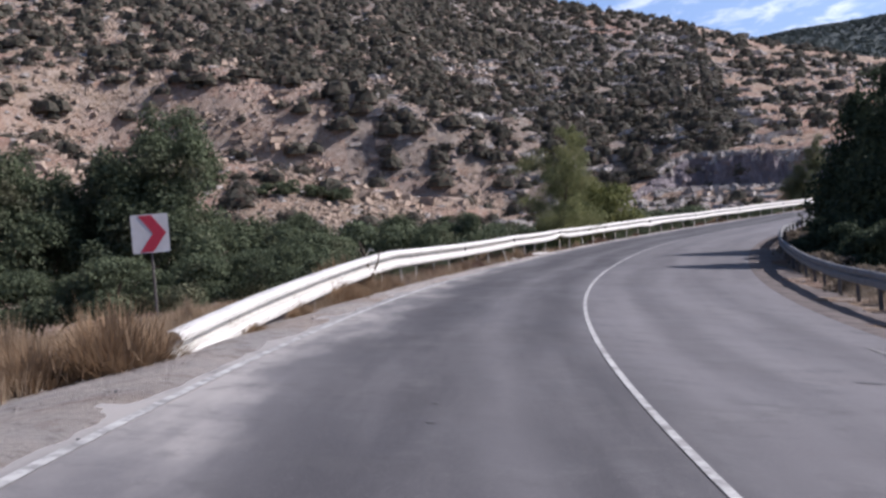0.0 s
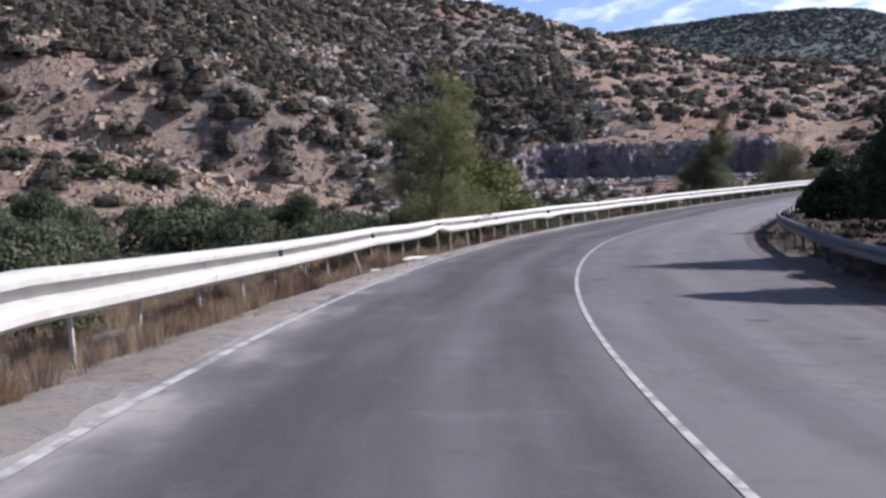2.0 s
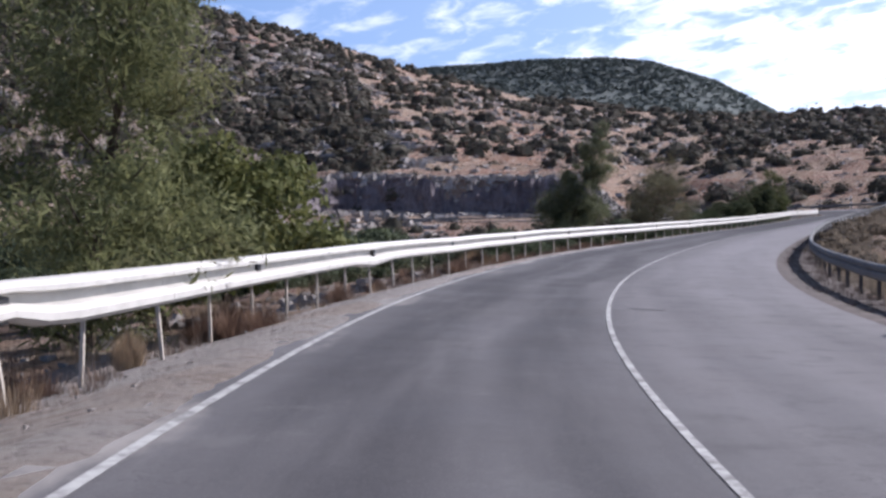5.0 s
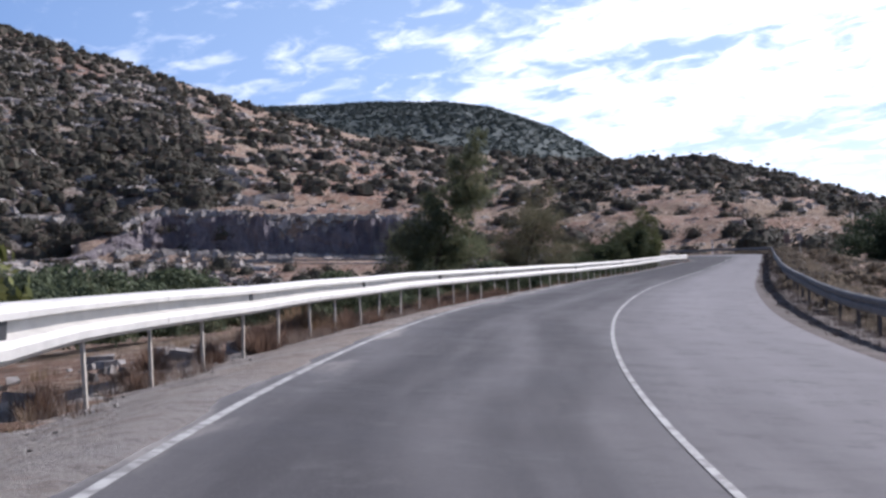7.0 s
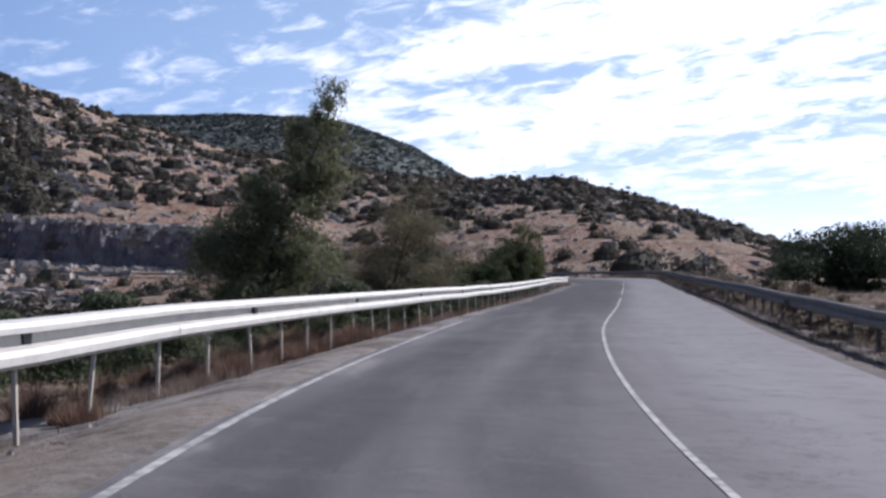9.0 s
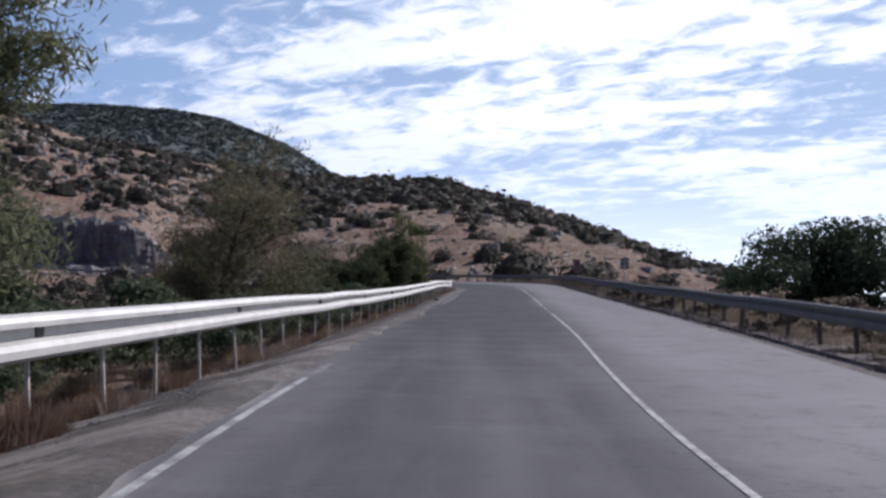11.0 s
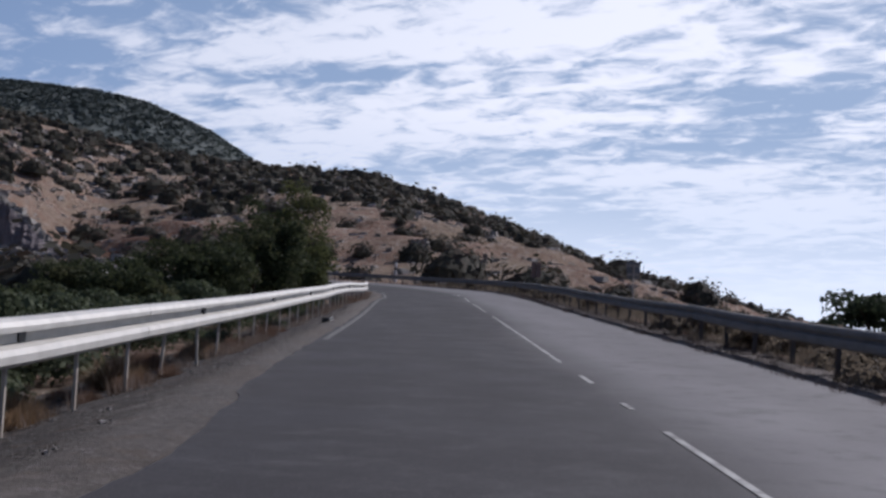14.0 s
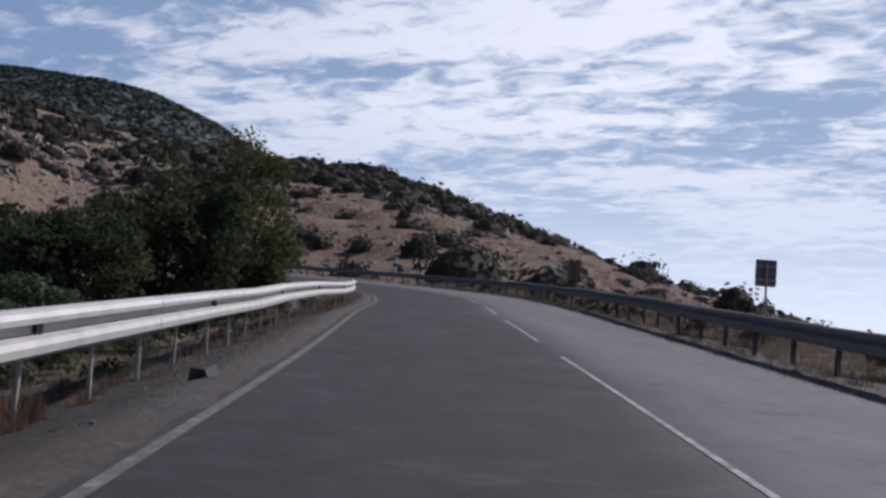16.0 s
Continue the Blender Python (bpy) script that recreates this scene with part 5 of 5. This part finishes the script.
    rr = np.interp(az, T_AZ, T_FOOT) - rng.uniform(6, 62, 4200)
    x, y = HUB[0] + rr * np.sin(np.radians(az)), HUB[1] + rr * np.cos(np.radians(az))
    k, o, d, al = road_near(x, y)
    k = (d > 6) & (fbm(x, y, 14.0, 3, 35) > -0.1)
    x, y = x[k], y[k]
    v, f = rock_soup(rng, np.stack([x, y, land(x, y)], -1), np.clip(rng.lognormal(-0.75, 0.5, len(x)), 0.2, 1.2), 0.6)
    thing("rubble_slope", mesh_from("rubble", v, f, M_ROCK), "tumbled pale stones below the far road", "rubble", kind="stuff")


build_maquis()
build_far_wood()
build_rocks()


# ---------------------------------------------------------------- verge cover


def verge_spots(rng, n, s0, s1, o_lo, o_hi, side_col):
    s, t = rng.uniform(s0, s1, n), rng.uniform(0, 1, n)
    rows = np.array([np.interp(s, CS, col) for col in (CL[:, 0], CL[:, 1], CL[:, 2 + side_col], CN[:, 0], CN[:, 1])])
    o = rows[2] + o_lo + (o_hi - o_lo) * t
    return rows[0] + rows[3] * o, rows[1] + rows[4] * o, s


def tufts(rng, x, y, blades, high, mat, name, label, category, lift=0.0):
    n = len(x)
    z = land(x, y) + lift
    h = high * rng.uniform(0.5, 1.3, (n, 1))
    a = rng.uniform(0, 6.28, (n, blades))
    lean = rng.uniform(0.02, 0.5, (n, blades))
    root = np.stack([x, y, z], -1)[:, None] + np.stack([np.cos(a) * 0.09, np.sin(a) * 0.09, 0 * a - 0.03], -1)
    tip = root + np.stack([np.cos(a) * lean * h, np.sin(a) * lean * h, h * rng.uniform(0.6, 1.0, (n, blades))], -1)
    w = np.stack([-np.sin(a), np.cos(a), 0 * a], -1) * 0.0045
    v = np.stack([root - w, root + w, tip], 2).reshape(-1, 3)
    f = np.arange(len(v)).reshape(-1, 3)
    thing(name, mesh_from(name, v, f, mat), label, category, kind="stuff")


def build_verge_cover():
    rng = np.random.default_rng(81)
    x, y, s = verge_spots(rng, 5200, 4, 100, -0.05, -4.0, 4)
    k = (fbm(x, y, 2.6, 3, 12) > 0.02) & ((s < 49) | (rng.uniform(0, 1, len(s)) < 0.15))
    x, y = x[k], y[k]
    tufts(rng, x, y, 28, 0.32, M_DRY, "dry_grass", "straw-coloured dry grass under and behind the guard rail", "grass")
    x, y, s = verge_spots(rng, 3000, 1, 24, -0.7, -4.2, 4)
    tufts(rng, x, y, 26, 0.36, M_DRY, "dry_grass", "tan dry grass in front of the roadside shrubs", "grass")
    x, y, s = verge_spots(rng, 3600, 18, 178, 0.28, -0.7, 4)
    k = (fbm(x, y, 1.8, 3, 14) > np.where(s > 90, 0.12, 0.0)) & ((s < 52) | (s > 74) | (rng.uniform(0, 1, len(s)) < 0.3))
    tufts(rng, x[k], y[k], 34, 0.25, M_TWIG, "dry_weeds", "reddish-brown dry weeds under the guard rail", "weeds")
    x, y, s = verge_spots(rng, 1600, 14, 75, 0.2, -0.8, 4)
    k = (fbm(x, y, 1.8, 3, 15) > 0.0) & (s < 50)
    tufts(rng, x[k], y[k], 32, 0.34, M_DRY, "dry_grass", "tall straw-coloured grass under the guard rail", "grass")
    x, y, s = verge_spots(rng, 2600, 30, 178, 0.1, -3.0, 4)
    k = (fbm(x, y, 2.2, 3, 13) > 0.02) & ((s < 52) | (s > 74) | (rng.uniform(0, 1, len(s)) < 0.4))
    x, y = x[k], y[k]
    tufts(rng, x, y, 16, 0.30, M_TWIG, "dry_weeds", "brown dry weeds along the guard rail", "weeds")
    # pale rocks in the bare stretch under the rail
    x, y, s = verge_spots(rng, 130, 49, 78, -0.9, -3.2, 4)
    v, f = rock_soup(rng, np.stack([x, y, land(x, y) + 0.03], -1), np.clip(rng.lognormal(-2.6, 0.5, 130), 0.03, 0.16), 0.6)
    thing("verge_rocks", mesh_from("rocks", v, f, M_PEBBLE), "pale grey rocks lying under the guard rail", "rocks", kind="stuff")
    x, y, s = verge_spots(rng, 2600, 0, 190, 0.3, 9.5, 5)
    tufts(rng, x, y, 20, 0.26, M_BANK, "dry_grass", "dull brown grass on the bank behind the outer rail", "grass")
    # weeds along the road's edge, their colour darkened to stand for the rail's shadow
    x, y, s = verge_spots(rng, 5200, 44, 195, -0.72, 0.15, 5)
    tufts(rng, x, y, 20, 0.16, M_SHADE_WEEDS, "dry_weeds", "low brown weeds along the foot of the outer rail, darkened for its shade", "weeds")
    x, y, s = verge_spots(rng, 3600, 10, 195, 0.1, 1.7, 5)
    tufts(rng, x, y, 22, 0.30, M_BRUSH, "dry_weeds", "grey-brown dry weeds close behind the outer rail", "weeds")
    x, y, s = verge_spots(rng, 2000, 0, 190, 0.25, 4.5, 5)
    tufts(rng, x, y, 18, 0.22, M_BANK, "dry_grass", "grey-brown dry grass on the bank by the outer rail", "grass")
    x, y, s = verge_spots(rng, 7000, 0, 178, 1.05, -1.2, 4)
    size = np.clip(rng.lognormal(-4.7, 0.45, 7000), 0.006, 0.02)
    v, f = rock_soup(rng, np.stack([x, y, land(x, y) + 0.03], -1), size, 0.6)
    thing("verge_stones", mesh_from("stones", v, f, M_PEBBLE), "small stones scattered on the gravel verge", "stones", kind="stuff")
    x, y, s = verge_spots(rng, 160, 10, 150, -0.3, 3.0, 5)
    v, f = rock_soup(rng, np.stack([x, y, land(x, y) + 0.02], -1), np.clip(rng.lognormal(-3.1, 0.5, 160), 0.02, 0.09), 0.6)
    thing("bank_stones", mesh_from("stones", v, f, M_ROCK), "stones lying on the bank by the outer rail", "stones", kind="stuff")


build_verge_cover()
# a forked dead branch thrown over the rail
q = on_road(22.7, float(along(22.7)[6]) + 0.10)
dead = base("dead_branch", (q[0], q[1], ground_z(q[0], q[1])), "dark forked dead branch with a bleached end over the guard rail", "branch")
for pts, rad in ((((-0.25, 0.1, 0.02), (-0.05, 0.05, 0.35), (-0.12, 0.0, 0.72), (-0.2, -0.05, 1.02)), (0.022, 0.02, 0.016, 0.008)),
                 (((-0.05, 0.05, 0.35), (0.1, 0.1, 0.6), (0.16, 0.3, 0.85)), (0.016, 0.013, 0.006)),
                 (((-0.12, 0.0, 0.72), (-0.02, -0.2, 0.86), (0.05, -0.45, 0.82)), (0.013, 0.011, 0.005)),
                 (((-0.05, 0.05, 0.35), (0.0, -0.3, 0.42), (0.02, -0.55, 0.3)), (0.012, 0.01, 0.005)),
                 (((-0.15, 0.08, 0.18), (0.05, 0.4, 0.3), (0.06, 0.7, 0.22)), (0.012, 0.01, 0.005))):
    bv_, bf_ = tube(pts, [1.5 * q for q in rad], 5)
    part("twig", mesh_from("twig", bv_, bf_, M_PALE if rad[0] == 0.013 else M_BARK), dead)
TW = build_clump("dry_bush", 91, 1.5, 0.66, 1500, 0.006, M_STRAW, "round brown dry bush on the verge", "dry bushes", 0.75)
stand(TW, -2.15, 10.9, 0.02, 0, 1.15)
for x_s, x_o, sc in ((40.5, -0.7, 1.2), (38.3, -0.5, 0.8), (57, -0.5, 0.8), (77.5, -0.6, 1.1), (79.2, -0.4, 0.7), (88.0, -0.5, 0.7), (92.5, -0.7, 0.9), (97.5, -0.5, 0.8), (22.8, -0.45, 1.5), (27.5, -0.6, 0.7), (19.3, 0.25, 0.75), (20.6, 0.2, 0.55), (16.0, 0.3, 0.45), (13.6, 0.25, 0.3), (24.2, 0.1, 0.6), (41.2, -0.25, 0.9), (10.2, -0.9, 0.9), (9.0, -1.6, 0.7), (104, -0.4, 0.8), (109, -0.5, 0.7), (113, -0.4, 0.8), (119, -0.4, 0.7), (123, -0.5, 0.8), (128, -0.4, 0.7)):
    q = on_road(x_s, float(along(x_s)[6]) + x_o)
    more(TW, q[0], q[1], 37 * x_s, sc, 0.03)

# smaller weeds in a broken row under the rail, and thicker brush along the outer one
STRAW = build_clump("straw_tuft", 95, 0.9, 0.95, 700, 0.006, M_DRY, "tall straw-coloured tuft of dry grass by the guard rail", "straw tufts", 0.4)
q = on_road(41.0, float(along(41.0)[6]) + 0.22)
stand(STRAW, q[0], q[1], 0.03, 0, 0.6)
for s, o, sc in ((11.5, -1.6, 0.7), (8.5, -1.2, 0.75), (14.0, -1.8, 0.6), (17.0, -1.5, 0.6), (6.5, -1.5, 0.7), (30.5, -0.15, 0.5), (34.5, -0.2, 0.55), (47.5, -0.2, 0.5), (26.0, -0.3, 0.5), (52.5, -0.2, 0.5)):
    q = on_road(s, float(along(s)[6]) + o)
    more(STRAW, q[0], q[1], 50 * s, sc, 0.03)
WEED = build_clump("dry_bush", 93, 1.0, 0.62, 420, 0.006, M_RUSSET, "wispy reddish-brown dry weed clump under the guard rail", "dry weeds")
q = on_road(32.0, float(along(32.0)[6]) - 0.4)
stand(WEED, q[0], q[1], 0.03)
BRUSH = build_shrub("dry_brush", 94, 1.3, 0.62, 440, 0.07, M_BRUSH, "dark brown dry brush behind the outer guard rail", group="bank brush", lumps=10, stem=False)
q = on_road(40.0, float(along(40.0)[7]) + 0.7)
stand(BRUSH, q[0], q[1], 0.03)
for k in range(210):
    s = srng.choice((srng.uniform(25, 178), srng.uniform(55, 108)))
    if 50 < s < 74 and k % 3:
        continue
    q = on_road(s, float(along(s)[6]) + srng.uniform(-1.0, 0.12))
    more(WEED, q[0], q[1], srng.uniform(0, 360), srng.uniform(0.35, 0.9) * (0.8 if s > 95 else 1.0), 0.03)
for k in range(170):
    s = srng.uniform(18, 190)
    q = on_road(s, float(along(s)[7]) + srng.choice((srng.uniform(0.3, 1.0), srng.uniform(0.4, 4.0))))
    more(BRUSH, q[0], q[1], srng.uniform(0, 360), srng.uniform(0.5, 1.05), 0.03)


# ---------------------------------------------------------------- small road furniture


def slab(w, h, d, bevel=0.0, corner=0.0):
    """Upright plate, w wide (x), h high (z), d thick (y), centred, with rounded corners."""
    pts = []
    for cx, cz, a0 in ((1, 1, 0), (-1, 1, 90), (-1, -1, 180), (1, -1, 270)):
        for k in range(4 if corner else 1):
            a = radians(a0 + 30 * k)
            pts.append((cx * (w / 2 - corner) + corner * math.cos(a), cz * (h / 2 - corner) + corner * math.sin(a)))
    n = len(pts)
    v = [(x, -d / 2, z) for x, z in pts] + [(x, d / 2, z) for x, z in pts]
    f = [tuple(range(n)), tuple(range(n, 2 * n))[::-1]] + [(k + n, (k + 1) % n + n, (k + 1) % n, k) for k in range(n)]
    return v, f


def build_chevron():
    x, y = -3.95, 24.4
    g = ground_z(x, y)
    ob = base("chevron_sign", (x, y, g), "square white curve sign with a red chevron on a post", "road sign")
    ob.rotation_euler = (0, 0, radians(9))
    zc = 1.29 - g
    v, f = slab(0.70, 0.74, 0.012, corner=0.03)
    panel = part("panel", mesh_from("panel", [(a, b, c + zc) for a, b, c in v], f, M_WHITE), ob)
    w = 0.25
    pts = [(-0.21, 0.35), (-0.21 + w, 0.35), (0.30, 0.0), (-0.21 + w, -0.35), (-0.21, -0.35), (0.30 - w, 0.0)]
    cv = [(a, -0.011, b + zc) for a, b in pts] + [(a, -0.007, b + zc) for a, b in pts]
    cf = [(0, 5, 2, 1), (5, 4, 3, 2)] + [(k, (k + 1) % 6, 6 + (k + 1) % 6, 6 + k) for k in range(6)]
    part("chevron", mesh_from("chevron", cv, cf, M_RED), panel, "dark red arrow-shaped stripe")
    tv, tf = tube([(0, 0.035, -0.3), (0, 0.035, zc + 0.3)], [0.028, 0.028], 10)
    part("pole", mesh_from("pole", tv, tf, M_POST_DARK), ob)


def build_back_sign():
    x, y = 77.25, 120.75
    g = ground_z(x, y)
    ob = base("road_sign", (x, y, g), "grey back of a square road sign on a thin pole", "road sign")
    ob.rotation_euler = (0, 0, radians(-38))
    zc = 6.12 - g
    v, f = slab(0.44, 0.54, 0.014, corner=0.03)
    panel = part("panel", mesh_from("panel", [(a, b, c + zc) for a, b, c in v], f, M_SIGNBACK), ob)
    for dz in (-0.14, 0.14):
        v, f = slab(0.40, 0.035, 0.02)
        part("bracket", mesh_from("bracket", [(a, b - 0.017, c + zc + dz) for a, b, c in v], f, M_POST), panel)
    tv, tf = tube([(0, -0.05, -0.3), (0, -0.05, zc + 0.2)], [0.025, 0.025], 8)
    part("pole", mesh_from("pole", tv, tf, M_POST), ob)


FAR_SIGN, FAR_SIGN_Z = (95.2, 141.2), 7.36


def build_far_sign():
    x, y = FAR_SIGN
    g = ground_z(x, y)
    ob = base("road_sign", (x, y, g), "brown-grey back of a tall double road sign behind the rail", "road sign")
    ob.rotation_euler = (0, 0, radians(-45))
    for dx in (-0.14, 0.14):
        v, f = slab(0.24, 0.85, 0.015, corner=0.02)
        part("panel", mesh_from("panel", [(a + dx, b, c + FAR_SIGN_Z - g) for a, b, c in v], f, M_BROWN), ob)
    tv, tf = tube([(0, -0.04, -0.3), (0, -0.04, FAR_SIGN_Z - g + 0.3)], [0.025, 0.025], 8)
    part("pole", mesh_from("pole", tv, tf, M_POST_DARK), ob)


def build_marker(x, y, top):
    g = ground_z(x, y)
    ob = base("marker_post", (x, y, g), "white roadside marker post behind the far rail", "marker post")
    h = top - g
    v, f = tube([(0, 0, -0.2), (0, 0, h - 0.12), (0, 0, h)], [0.11, 0.10, 0.07], 8)
    part("shaft", mesh_from("shaft", v, f, M_WHITE), ob)
    v, f = tube([(0, 0, h * 0.66), (0, 0, h * 0.78)], [0.112, 0.112], 8)
    part("band", mesh_from("band", v, f, M_DARK), ob, "dark reflector band")


def build_debris():
    rng = random.Random(3)
    q0 = on_road(42.9, -2.25)
    q0[2] = ground_z(q0[0], q0[1])
    ob = base("broken_rail", tuple(q0), "torn white piece of guard rail lying on the gravel", "debris")
    prof = beam_profile(1)
    for k, (ln, turn, lift, sc) in enumerate(((1.5, 62, 0.04, 0.24), (1.3, 80, 0.02, 0.17))):
        v, f, n = [], [], len(prof)
        for i in range(6):
            t = i / 5
            for a, b in prof:
                v.append((ln * (t - 0.5), (b + 0.18) * sc * (1 - 0.3 * t) + 0.04 * math.sin(4 * t + k), a * 0.35 + lift + 0.02 * math.sin(3 * t) + 0.03))
            if i:
                f += [((i - 1) * n + j, (i - 1) * n + (j + 1) % n, i * n + (j + 1) % n, i * n + j) for j in range(n)]
        f += [tuple(range(n))[::-1], tuple(range(5 * n, 6 * n))]
        p = part("strip", mesh_from("strip", v, f, M_ZINC), ob)
        p.matrix_basis = pose(0.12 * k, 0.35 * k, 0, 0, 0, turn)
    for s, o in ((38.2, -2.2),):
        q = on_road(s, o)
        b2 = base("broken_board", (q[0], q[1], ground_z(q[0], q[1])), "pale splintered strip lying on the verge", "debris")
        v, f = slab(0.45, 0.06, 0.02)
        p = part("strip", mesh_from("strip", v, f, M_ZINC), b2)
        p.matrix_basis = pose(0, 0, 0.09, 82, 0, 25 + s)


def build_patches():
    """Dark bitumen spots on the asphalt."""
    rng = random.Random(9)
    m = plain_mat("bitumen_spot", (0.085, 0.083, 0.085), 0.75, 0.7, 3.0)
    for s, o, ls, lo in ((36.6, 0.62, 0.12, 0.17), (37.0, 1.53, 0.12, 0.19), (44.9, 3.1, 0.16, 0.26), (58.4, 1.75, 0.2, 0.40), (40.0, 2.6, 0.1, 0.16), (31.0, 3.0, 0.12, 0.2), (10.5, 3.2, 0.1, 0.2),
                         (33.0, 2.0, 0.12, 0.12), (29.4, 3.6, 0.08, 0.16), (7.2, -0.2, 0.05, 0.05), (8.0, -0.2, 0.04, 0.04)):
        r = along(s)
        v = []
        n = 14
        for k in range(n):
            a, j = 2 * math.pi * k / n, rng.uniform(0.6, 1.15)
            ds, do = 0.7 * ls * j * math.sin(a), 0.7 * lo * j * math.cos(a)
            q = on_road(s + ds, o + do, 0.005)
            v.append(tuple(q))
        thing("bitumen_patch", mesh_from("spot", v, [tuple(range(n))], m), "dark bitumen spot on the asphalt", "road stain", "road stains", "structure")


build_chevron()
build_back_sign()
build_marker(110.6, 170.0, 9.0)
build_far_sign()
build_debris()
build_patches()
brng = np.random.default_rng(99)
bv, bf = rock_soup(brng, np.array([[0.0, 0.0, 0.05]]), np.array([0.10]), 0.8)
dark_block = thing("broken_block", mesh_from("block", bv, bf, M_DARK), "small black block lying on the verge", "debris")
dark_block.location = (61.4, 116.5, ground_z(61.4, 116.5))
